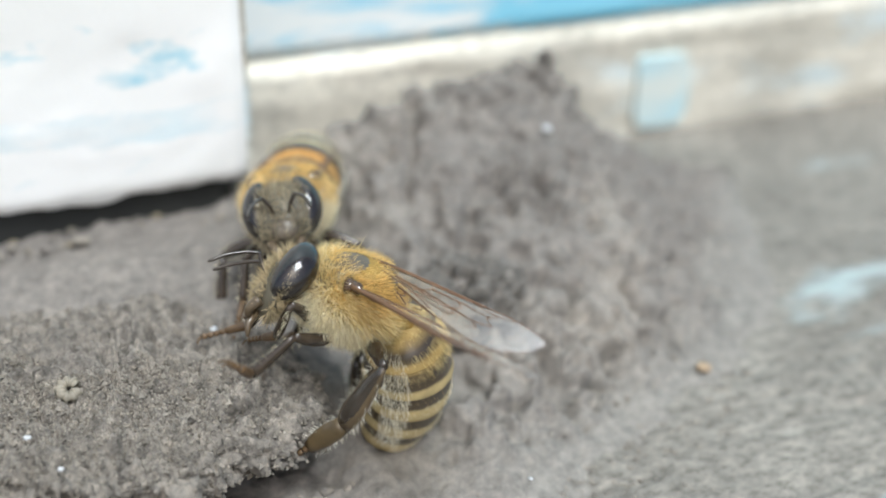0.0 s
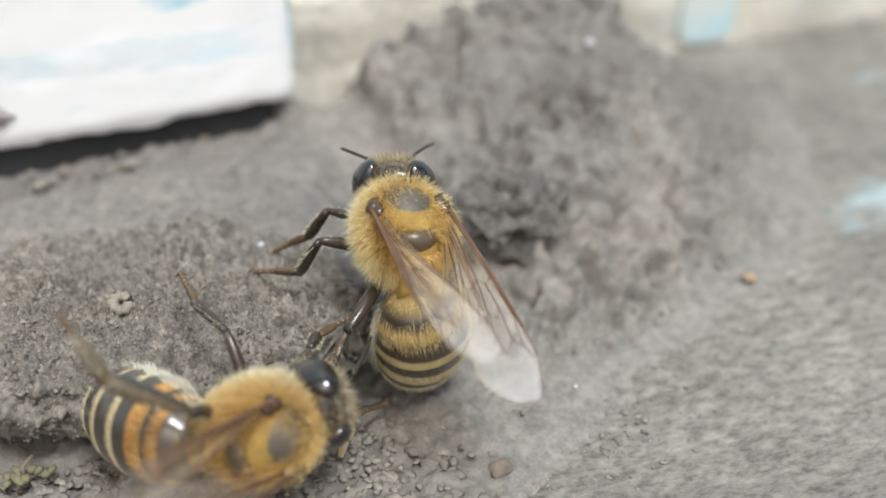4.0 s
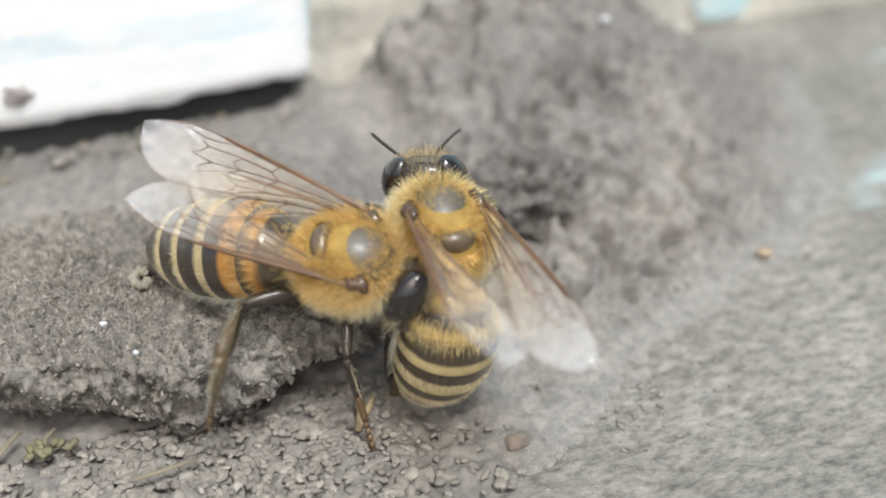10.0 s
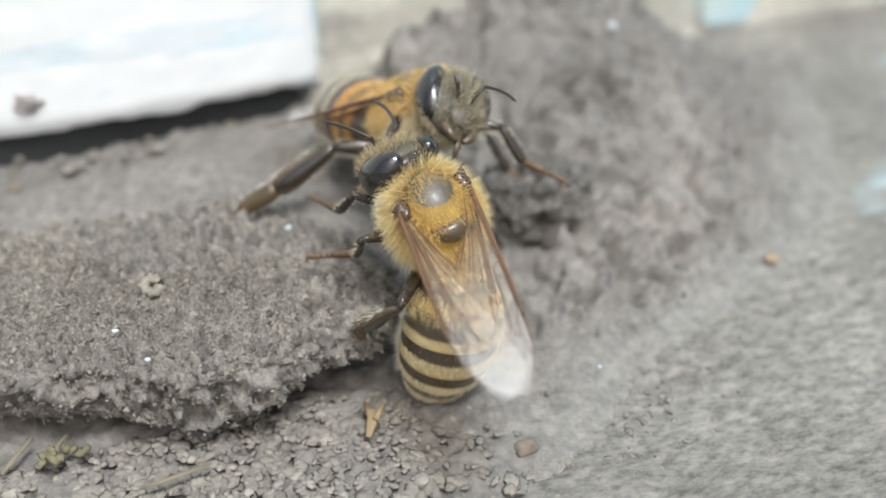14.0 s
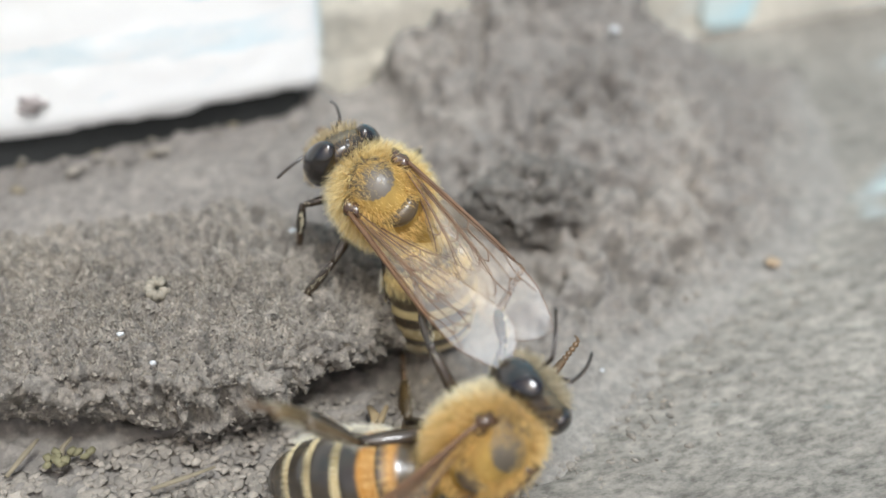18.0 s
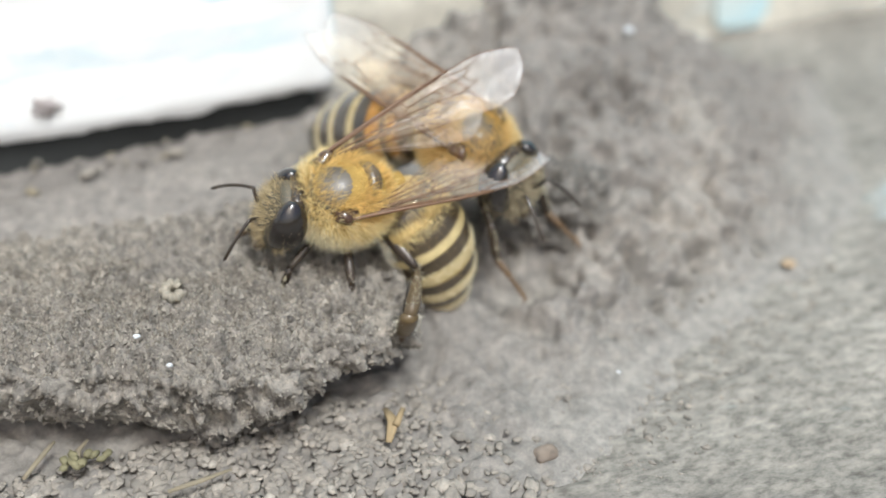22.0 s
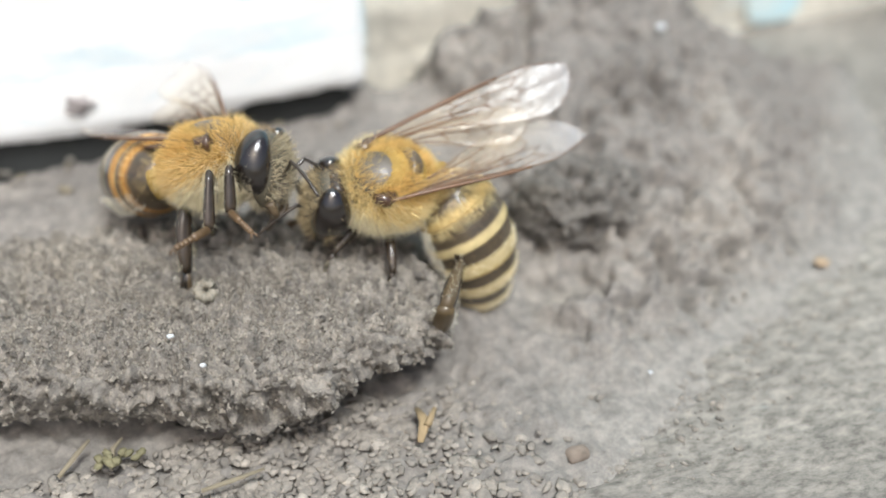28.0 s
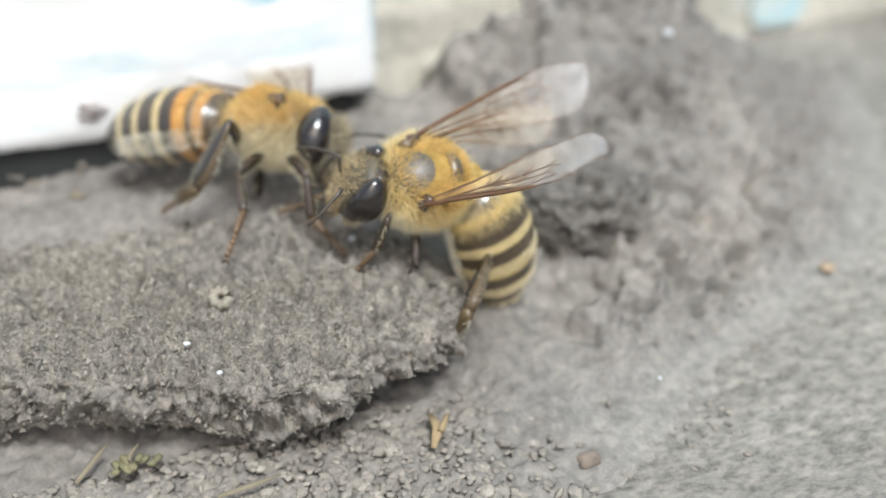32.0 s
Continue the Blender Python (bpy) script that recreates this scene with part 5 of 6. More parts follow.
    (25, -4.33, -6.25, 7.93, -32.5, -24.3, 127.2, 41.4, -18.3, -10.9, -41.1, -25.3, 8.5, 32.7, 10.5, 17.1),
    (25.5, -3.97, -6.51, 7.55, 7.9, -14.7, 90.2, 36, -16.5, -11.3, -48.9, 58.8, -12, 12.1, -15.2, 4.5),
    (26.5, -4.76, -5.41, 7.67, -18.6, -9.2, 134.8, 25.2, -12.9, -12, -52.2, 3.8, 1.7, 25.4, 3.2, 25.8),
    (27.5, -5.93, -4, 7.52, -20.9, 6.3, -178.6, 14.4, -9.2, -12.8, -38.6, -40.7, 0.8, 1.9, -7.1, 2.7),
    (28, -5.76, -3.57, 7.54, -23.2, 0.8, -178.5, 9, -7.4, -13.1, -30.9, -46.8, -2.7, 0.9, -9.6, 9.3),
    (28.5, -6.48, -3.45, 7.46, -26.4, -11, 173, -0.9, -3.1, -22.5, -21.9, -13.2, -1.9, 0.5, -5.4, -0.9),
    (29, -5.36, -2.9, 7.61, -35.9, -14.1, 134.8, -10.8, 1.1, -31.9, -40.7, -14.2, 1.2, 27.4, -4.5, 23.2),
    (29.5, -5.21, -2.23, 7.57, -13.2, -15.7, 114.2, -4.9, 5.1, -28.9, -43, 27.1, -6.9, 19.1, -20.3, 8.9),
    (30, -4.48, -1.97, 7.96, -32.9, -16.4, 125, 1, 9.1, -25.9, -36.5, -27.3, 4, 25.3, -9.5, 15.1),
    (30.5, -5.23, -1.87, 7.72, -18.5, -13.4, 125.9, 13.3, 0, -21.5, -43.4, 7.2, 8.5, 8.2, -0.6, 5.4),
    (31, -5.34, -4.59, 7.93, -36.6, -12.3, -178.7, 25.7, -9, -17.1, -21.1, -45.6, 26.5, 45.9, -12.4, 19),
    (31.5, -5.29, -3.57, 7.7, -20.2, -6.8, 176.7, 20.9, -11.8, -20.7, -29.6, -25.8, -2.8, 3.5, -10.2, -1.7),
    (32, -4.78, -3.48, 7.79, -35.8, -7.1, -176.8, 16.2, -14.6, -24.3, -21.9, -53, 31.7, 62, -19.8, 3.2),
]
AMBER_BEE = [
    (0, -3.28, 1.94, 7.6, 8.1, -21.9, -112.5, 3.6, -25.9, 5.5, 24.1, -0.3, 0, 5, 0, 5),
    (0.25, -5.27, 1.64, 7.77, 8.7, -22.1, -90.5, 10.5, -19.5, 4.8, 15.1, -18.2, 11.8, -2.7, 14.1, -3.8),
    (0.5, -7.79, -0.09, 8.14, 12.7, -27.4, -57.4, 17.4, -13.1, 4.1, 8.5, -44.3, 41.7, -4.9, 18.3, -2.7),
    (1, -8.61, 0.34, 7.74, -18, -38.3, -55.3, 36.1, 5.4, 7.2, 45.1, -6.8, 41, 33.5, 0, 5),
    (1.5, -9.43, -3.7, 7.7, 30.9, 13.5, -36.5, 10.9, -6.8, -13.1, -40.9, -39.5, 29.5, 5.9, -1.4, 1.1),
    (1.75, -7.88, -7.45, 6.3, 38.5, -18.8, -14.6, 0.7, -10, -21, -13.5, -40.1, 31.3, -7.3, -31.5, 42.3),
    (2, -6.97, -12.12, 5.29, 29.5, -25.8, 36.8, -9.4, -13.3, -28.9, -12.6, -44.4, 21.6, 46, 0, 5),
    (2.5, -6.18, -10.67, 6.52, 57.2, -4.1, 3.8, -5, -1.6, -14.8, -53, -8.3, 13.9, 29.5, 8.5, 17.6),
    (3, -7.58, -13.79, 4.59, 58.6, 2.9, -0.5, -0.6, 10.2, -0.8, -30.9, 1.5, 0, 5, 0, 5),
    (3.5, -9.21, -13.11, 4.52, 68.1, -15.5, 8.8, -2.3, 9.7, -2.1, -44.7, -9.2, 24.5, 42.8, 19.2, 33.4),
    (4.5, -10.12, -12.78, 4.54, 74.5, 10.4, -7.8, -5.5, 8.7, -4.8, -56.1, -0.2, 17.2, 44, 15, 39.4),
    (5.5, -11.19, -12.69, 4.94, 70.1, 35.7, -36.4, -8.7, 7.7, -7.5, -41.8, -0.8, 27.6, 38.5, 20, 34.6),
    (6, -9.88, -15, 4.61, 47.5, 6.6, 9, 4.9, -7.8, -20.6, -33, -26.8, -3.2, 42.5, -8.6, 46.8),
    (6.5, -9.07, -13.58, 4.53, 71, -0.1, 2.8, -3.6, 6.9, -8.5, -52.9, 13.1, 15.7, 40.7, 16.9, 35.5),
    (7, -8.89, -15.41, 4.5, 56.6, 17, 3.1, 10.8, 2.7, -16, -50.6, -9.5, -5.1, 30.7, -6.6, 40.3),
    (7.5, -7.29, -15.48, 4.54, 61.7, -14.8, 14.6, 1.9, 8.1, -3.8, -59.8, -2.6, 16, 46.5, 14.1, 36.2),
    (8, -5.48, -16.94, 4.2, 63.8, -18.7, 1.4, 0.8, 9.6, 0.4, -17.9, -10.3, 0, 5, 0, 5),
    (8.5, -8.59, -12.21, 7.43, 42.6, -18.2, 22.8, 2.2, 5.4, 0.6, -56.5, 12.4, -1.1, 36.1, -8.9, 30.7),
    (9, -9.51, -13.46, 8.04, 69.4, -28.9, 24.6, 3.7, 1.2, 0.8, -7.1, 45.8, 27.4, 46, 26.8, 51),
    (9.5, -8.7, -10.81, 7.44, 45.9, -6.1, 1.7, -10.1, 7.1, -3.3, -32.4, 6.5, -8.6, 23.5, -1.3, 22.1),
    (10, -6.34, -9.66, 7.57, 26.3, 9.9, -25.6, -23.8, 13.1, -7.3, -21.6, -7.5, 15, 3.4, 7.4, -1.9),
    (10.5, -7.69, -9.22, 7.65, 44.3, 21.4, -21.6, 4.6, 4.5, 10.2, -41.9, 18.5, -14, 20.6, -15.4, 22.8),
    (11, -7.97, -9.2, 8.16, 58.4, 10.4, -10.4, 33, -4.1, 27.7, -16.2, 28.6, -9.8, 23.7, -6, 31.9),
    (11.5, -7.75, -3.15, 7.67, -5.2, 2.4, 9.4, 15.9, 11.7, 9.1, 18.2, 16.5, 33.3, 3.1, 29.9, 2.6),
    (12, -6.24, -1.02, 7.81, -39.8, -0.2, 0.3, -1.1, 27.5, -9.5, -8.8, 35.8, 0, 5, -9.9, 19.6),
    (12.5, -6.51, -0.13, 7.68, -11.1, 3.5, 1.5, -6.9, 26.4, -17.7, 16.5, -28, 29.9, 10.2, 22.8, 8.7),
    (13, -6.03, 0.94, 7.65, -43.2, -5.9, 3.8, -12.7, 25.3, -25.9, 15.4, 36.9, 0, 5, -39.3, 3.1),
    (13.5, -4.66, -1.77, 9.03, -4, -10.4, -21.5, -26, 5.1, -17, -15.7, -54.1, 38.1, -11, -58.4, 34.3),
    (14, -1.53, -1.31, 8.64, -6.2, -31.9, -52.6, -39.3, -15.1, -8.2, 23.8, -26.4, 0, 5, 0, 5),
    (14.5, -0.76, 1.17, 7.97, -7.3, -20, -110.6, -32.5, -10.8, -5.7, 12.2, -10.6, -7.1, -1.5, 15.5, -4.6),
    (15, -5.17, -0.81, 7.74, -18.2, -9.2, -137.1, -25.8, -6.5, -3.1, 3.2, 1.6, -4.3, -8.5, 13.6, -2.7),
    (15.5, -10.62, -6.69, 7.5, -2.6, 8.1, -119.8, -19, -2.1, -0.6, 10, 8.4, -1.9, -4.8, -5.9, -8.5),
    (15.75, -10.81, -9.57, 6.44, 27.7, 38.3, -83.4, -15.6, 0.1, 0.6, -33.3, 14.8, 4.3, 5.2, -1.4, 3),
    (16, -11.41, -12.56, 5.35, 66, 36.8, -29.4, -12.2, 2.2, 1.9, -64.7, 14.8, 17.8, 45.5, 11.6, 41.1),
    (16.5, -8.47, -14.87, 4.58, 86.5, -20.1, -24.3, -5.5, 6.6, 4.4, -3.6, -0.7, 69.5, 61, -20.5, -20.6),
    (17, -7.2, -16.49, 4.37, 76.6, 2.8, -7.8, 1.3, 10.9, 7, -33.5, 11.6, 0, 5, 0, 5),
    (17.5, -5.45, -15.43, 4.68, 80.7, -38.3, -14, 2.3, 9.6, 4.4, -15.3, -10.2, 68.8, 70.3, -11.9, -19.2),
    (18, -4.09, -16.1, 4.33, 72.6, -29.6, 6.4, 3.3, 8.4, 1.9, -29.2, -11.1, 0, 5, 0, 5),
    (18.5, -2.9, -14.19, 4.88, 43, -28.6, 47.6, -2.2, 25.8, 1, -75.7, -20.6, 24.2, 36.7, 14.3, 31.5),
    (19, 1.18, -4.06, 5.26, 34.4, -8.6, 105.3, -7.7, 43.3, 0.1, -43, -18.8, 19, -12, 19, -12),
    (19.25, -0.82, -7.6, 6.13, 7.5, -28.6, 106.9, 3.7, 26.2, 9, 15.3, -26.6, 43.6, 19.4, 7.4, 6.6),
    (19.5, -1.34, -3.84, 7.34, -2.6, -2.8, 120.3, 15.1, 9.1, 17.9, 13.3, -42.9, 20.4, 12.9, 16.9, 24.7),
    (20, -2.03, -2.43, 7.83, 12, -22.5, 160.7, 37.9, -25.1, 35.7, -36.6, -4.5, 0, 5, 0, 5),
    (20.17, -2.32, -0.41, 7.45, 0.8, -11.9, 179.6, 29.4, -18.5, 29.3, -29.2, -6.5, 15.7, 3.6, 3.1, 10.7),
    (20.33, -3.5, 1.4, 7.49, 2.7, -15, -135, 21.4, -12.3, 23.2, -7.8, -11.9, 22.7, 0.7, 14, 4.1),
    (20.5, -4.64, 3.08, 7.58, 2.2, -24.8, -89.8, 12.9, -5.8, 16.8, 20.4, -14.8, 17, -4, 13, -3.2),
    (21, -4.92, 4.13, 7.64, -41.4, -14.2, -22.3, -12.1, 13.5, -2.1, 1.9, 13.4, 0, 5, 0, 5),
    (21.5, -2.73, -0.56, 7.54, -6.6, -9.1, -27.3, -6.9, 4.6, -1.7, -12.7, -35.4, 38.4, -14.5, -70.8, 28.6),
    (22, -0.53, -2.41, 7.66, 10.6, 11.7, -57.2, -1.7, -4.3, -1.2, -22, 11.2, 0, 5, 0, 5),
    (22.25, -0.31, -5.23, 6.68, -18.5, 12.4, -93, -6.7, -6.8, 1.5, -15.2, 10.9, 2.7, -14.5, -75.4, 26.8),
    (22.5, -0.2, -8.95, 5.98, -34.8, 2.2, -126.8, -11.8, -9.3, 4.2, -4.9, 31.3, -7.1, -4.1, -16.8, -13),
    (22.67, -1.45, -9.98, 5.42, -66.6, -17, -147.8, -15.2, -11, 6, -3.5, 19.9, -6.8, -4.9, -9.5, -11.2),
    (22.83, -2.78, -11.76, 5.4, -89.6, -47.6, -159.4, -18.4, -12.6, 7.8, -1.9, 13.8, -9.9, -5.5, -5.3, -9),
    (23, -4.94, -13.05, 5.98, 178.1, -55.9, -66.5, -21.8, -14.3, 9.6, 33.9, 40.2, 0, 5, -42, 20.8),
    (23.5, -7.35, -13.02, 7.25, 74.4, -58, 8.7, 10.9, 10.9, 11.7, -12.2, 38.2, -14.8, -4.4, -26, -7.3),
    (24, -10.47, -9.6, 7.73, 62.4, -40.1, 20.5, 28.1, 8.6, 5.1, 15.7, 64.9, 0, 5, 13.5, 54.1),
    (24.5, -10.87, -6.72, 7.56, 47.1, -28, 3.2, 12.7, 26.1, 10.8, 62.4, 34, -18.9, -0.3, -17.9, 6.4),
    (24.75, -10.71, -4.49, 7.73, 3.5, -20.7, 28.4, -2.8, 21, 9.3, -2.5, 9, 1.4, 10, 19.2, -9),
    (25, -10.86, -2, 8.03, -32.4, -16.4, 11.4, -18.3, 16, 7.9, -6.5, 38.6, 0, 5, 1.4, 3.6),
    (25.5, -7.31, -1.18, 8.46, 1.4, -10.7, -11.6, -17.2, 15.6, 5.1, -5, -27.8, 28.1, -4, 16.7, 15.9),
    (26.5, -8.54, 0.82, 7.76, 7.8, -14.7, -67.6, -15, 14.8, -0.3, -5.8, -9, -0.2, -3.6, 12.3, -5.4),
    (27.5, -10.69, -0.46, 8.36, 8.4, -19.5, -94.3, -12.8, 14.1, -5.7, 2.2, -34.8, 10, -0.7, 14.9, -1.8),
    (28, -12.26, -1.57, 8.89, -17.6, -14, -21.4, -11.8, 13.7, -8.4, 4.2, -53.1, 66.1, 12.2, 32, 5),
    (28.2, -12.38, -3.47, 7.73, 12.5, -6.9, -16.9, -10.4, 4, -7.4, -11.9, -57.3, 52.5, -16.3, -35.9, 54.9),
    (28.5, -11.35, -10.38, 7.49, 52.2, 6.4, 0.3, -8.3, -10.5, -5.9, -43, -39.5, 16.8, 37.5, 8.4, 22.8),
    (28.7, -9.61, -12.24, 7.04, 35.6, -60.8, 21, -7, -20.2, -4.9, -11.5, -23.2, 7.1, -2.2, 4.7, -1.3),
    (29, -6.01, -11.5, 4.73, 14.1, -44.2, 59.3, -3.4, -4.7, -4.6, 29.2, -19.1, 34.3, 47.4, 5.3, 58),
    (29.2, -2.64, -13.2, 5.98, -64.3, -75.7, 110.2, -2.2, -26.9, -3.8, 25.3, -53.4, 17.4, 7.3, 21.9, -7.1),
    (29.5, -4.79, -13.81, 6.97, 71.2, -71.3, 34.9, 1.8, -15.1, -4.4, -13.4, 22.8, -10.9, -0.4, -27, -17),
    (30, -2.59, -13.22, 4.39, 77.2, -25.2, 53.8, 15.7, 0.9, -11.5, 39.7, -38.3, 38.6, 22, 0, 5),
    (30.2, -2.58, -12.4, 7.25, 34.2, -81, 78.6, 5.9, 9.2, -4.2, 0, 17.1, -9.7, 1, -15.7, -12.9),
    (30.5, -1.57, -9.27, 7.37, 5.7, -67.5, 123.4, 2.1, 16.4, -2.4, -20.8, 21, 83.8, 36.3, -18.5, -20.2),
    (30.7, -1.06, -6.55, 7.29, 16.4, -50, 113.7, -0.4, 21.2, -1.3, -34.8, 46.8, 66.2, 32.3, -37.6, -18.7),
    (31, -1.81, -1.61, 7.54, 3.3, -6.6, 145.5, -4.2, 28.3, 0.5, -48, -13.3, 0, 5, 0, 5),
    (31.2, -5.16, 1.41, 7.52, -9.7, -14.8, -165.5, -4.2, 21.7, 1.2, -23.6, 27.5, 91.2, 44.8, -12.5, -12.1),
    (31.4, -5.56, 2.37, 7.6, -1.8, -13.6, -128, -4.3, 16.7, 1.8, -9.7, 12.1, 34.9, 22.8, 0.5, -11),
    (31.5, -6.27, 1.86, 8.49, 4.8, -23.5, -90.8, -4.3, 11.8, 2.3, 11.9, -6.5, 3.5, -3.7, 12.5, -5),
    (32, -9.36, 2.78, 7.88, -34.3, -0.5, -41.4, -4.5, -4.8, 4.1, -5.3, -6.2, 58, 19.5, 28.7, 1.4),
]
# seconds; for foreleg, midleg, hindleg, left then right: headings of thigh, shin, foot, then their rises; two turns for each antenna
PALE_LIMBS = [
    (0, -325, -458, -64, -326, -75, -41, -145, -524, 49, 173, -119, 31, 91, 125, 326, 15, -100, -63, -33, -38, -9, -20, -78, -39, -81, -62, -64, -16, -82, -57, -120, 169, 40, -63, -64, -66, -26, 9, 0, 0),
    (1, 37, 70, 15, -22, -79, -43, 57, 214, -142, 7, -111, 143, 91, 292, 314, 9, -75, -64, -31, -19, -3, -28, -86, -45, -83, -136, -69, -22, -88, -64, -134, 163, 59, -64, -57, -64, 0, 0, 0, 0),
    (2, 27, -31, -32, 30, -67, -49, 80, 88, -16, 31, -112, -41, 121, -167, -43, -64, -63, -65, -33, -31, -8, -21, -80, -39, -81, -57, -63, -18, -83, -58, -122, 166, 44, -65, -63, -65, -11, -19, 0, 0),
    (3, 59, 99, 71, 0, -67, -47, 84, 102, 54, 22, -80, -35, 141, 148, 167, -25, -52, -40, -32, -28, -6, -23, -81, -41, -82, -62, -64, -19, -85, -60, -126, 165, 48, -65, -61, -65, 55, -38, 0, 0),
    (6, 41, 46, 18, -15, -81, -76, 89, 89, 53, 13, -80, -47, 131, 161, 174, 43, -56, -30, -35, -55, -12, -21, -79, -41, -82, -85, -70, -14, -81, -56, -123, 172, 42, -60, -61, -69, 0, 0, 0, 0),
    (7, 54, 76, 56, -7, -75, -72, 93, 56, 58, 15, -87, -40, 309, 160, 176, -202, -56, -41, -35, -49, -12, -20, -78, -40, -82, -76, -68, -15, -81, -56, -121, 172, 40, -61, -62, -68, 58, -32, 0, 0),
    (8, 57, 64, 50, 1, -56, -51, 87, 54, 50, -8, -67, -34, 130, 64, 453, -14, -61, -78, -29, 15, 1, -27, -84, -42, -82, 67, -62, -25, -89, -66, -136, 159, 58, -67, -58, -61, 76, -25, 0, 0),
    (9, 30, 68, 60, 24, -68, -66, 91, 83, 78, 27, -57, -39, 122, -167, -43, -64, -63, -66, -33, -31, -8, -22, -80, -40, -81, -60, -64, -18, -84, -59, -123, 166, 45, -65, -63, -65, 0, 0, 0, 0),
    (10, 32, 30, 6, -24, -82, -42, 82, 72, 66, -19, -86, -61, 127, -165, -50, -64, -61, -65, -35, -48, -10, -22, -80, -41, -82, -80, -68, -16, -82, -57, -124, 170, 44, -62, -61, -68, 30, -43, 0, 0),
    (11, 28, -13, 0, -23, -78, -37, 80, -22, 51, -25, -83, -64, 129, -151, -50, -72, -63, -57, -34, -49, -14, -14, -72, -35, -80, -66, -65, -9, -75, -50, -112, -178, 23, -59, -66, -67, 0, 0, 0, 0),
    (12, 34, 49, 8, -25, -84, -44, 73, -40, 58, -1, -93, -61, 121, 40, 202, -15, -74, -80, -35, -57, -10, -24, -82, -44, -83, -99, -72, -17, -83, -59, -128, 169, 50, -61, -59, -68, 0, 0, 0, 0),
    (13, 38, 76, 16, -22, -79, -44, 83, 93, 65, 7, -54, -35, 129, 67, -39, 1, -65, -102, -31, -13, -1, -29, -87, -46, -83, -159, -71, -23, -87, -65, -134, 164, 60, -63, -57, -65, 0, 0, 0, 0),
    (14, 37, 68, 14, -22, -80, -44, 80, 99, 49, 31, -94, -46, 121, 62, 197, 25, -71, -78, -32, -27, -4, -27, -86, -45, -83, -126, -70, -22, -87, -63, -133, 164, 58, -63, -57, -65, 0, 0, 0, 0),
    (17, 61, 129, 90, 15, -79, -85, 74, 102, 91, 22, -51, -36, 134, 153, 169, 6, -41, -27, -34, -56, -6, -27, -86, -46, -83, -127, -73, -20, -85, -62, -133, 166, 59, -61, -56, -67, 19, 8, 0, 0),
    (18, 61, -47, 132, -1, -117, -69, 105, 95, 88, 9, -30, -11, 139, 63, 180, -2, -59, -73, -24, 56, 7, -30, -82, -43, -82, 103, -59, -30, -84, -71, -145, 156, 64, -68, -55, -57, -58, 136, 0, 0),
    (19, 35, 58, 18, -10, -67, -32, 52, 79, 76, -3, -28, -7, 119, 57, 128, 4, 38, -72, -24, 34, 5, -24, -76, -36, -79, 51, -42, -30, -80, -68, -143, 145, 54, -75, -59, -52, 65, -12, 0, 0),
    (20, 33, 52, 16, -7, -63, -28, 79, 64, 63, -1, -66, -41, 109, 10, 151, 12, 15, -27, -24, 32, 4, -22, -71, -32, -77, 44, -32, -32, -76, -66, -145, 137, 50, -80, -60, -48, 0, 0, 0, 0),
    (21, 30, 43, 13, -5, -62, -26, 78, 53, 58, -2, -65, -41, 109, 75, 46, 6, 58, -68, -27, 21, 0, -19, -68, -29, -76, 29, -32, -30, -73, -62, -120, 130, 44, -82, -63, -47, 72, -8, 0, 0),
    (22, 32, 42, 13, -9, -67, -29, 79, 53, 59, -6, -70, -45, 110, 56, 165, 3, 29, -88, -27, 15, -1, -19, -72, -32, -77, 22, -41, -27, -77, -62, -119, 140, 44, -78, -65, -52, 16, 27, 0, 0),
    (23, 32, 49, 15, -7, -65, -29, 104, 70, 69, 9, -25, -3, 119, 102, 114, -16, -52, -62, -25, 26, 2, -21, -72, -32, -77, 37, -36, -30, -76, -64, -134, 137, 48, -80, -62, -50, 80, -16, 0, 0),
    (24, 33, 53, 17, -8, -64, -29, 79, 65, 64, -2, -67, -42, 90, 114, 133, 0, -38, -35, -24, 32, 4, -23, -72, -33, -77, 45, -34, -32, -77, -66, -144, 139, 51, -79, -60, -49, -6, -60, 0, 0),
    (25, 37, 63, 19, -14, -71, -36, 82, 86, 81, -1, -33, -13, 138, 132, 151, -10, -39, -32, -25, 34, 4, -26, -80, -39, -80, 62, -51, -29, -84, -68, -141, 152, 57, -72, -58, -56, 0, 0, 0, 0),
    (28, 32, 38, 12, -10, -68, -30, 79, 49, 58, -8, -72, -47, 114, 57, -380, -6, 21, -88, -28, 8, -2, -18, -73, -32, -78, 11, -44, -24, -78, -60, -114, 143, 42, -76, -67, -53, 0, 0, 0, 0),
    (29, 35, 55, 17, -11, -68, -32, 80, 78, 75, 14, -30, -9, 132, 122, 142, 6, -41, -37, -25, 30, 4, -24, -76, -36, -79, 46, -43, -29, -80, -67, -139, 145, 53, -75, -60, -53, 56, 11, 0, 0),
    (30, 35, 56, 17, -12, -69, -34, 91, -54, 59, -6, -89, -61, 131, 151, 145, -17, -59, -37, -26, 28, 3, -24, -77, -37, -79, 45, -46, -29, -82, -67, -137, 148, 53, -74, -60, -54, 65, -19, 0, 0),
    (31, 34, 54, 17, -10, -67, -32, 91, 77, 74, 20, -29, -8, 121, 53, 65, 8, 29, -74, -25, 29, 3, -23, -75, -35, -78, 44, -41, -30, -80, -66, -139, 144, 52, -76, -60, -52, 0, 0, 0, 0),
    (32, 47, 67, 31, 57, -58, -47, 79, 63, 63, -5, -70, -45, 118, 54, 77, 9, 16, -76, -26, 25, 2, -22, -74, -33, -78, 36, -40, -29, -79, -65, -133, 141, 49, -77, -62, -52, 36, 7, 0, 0),
]
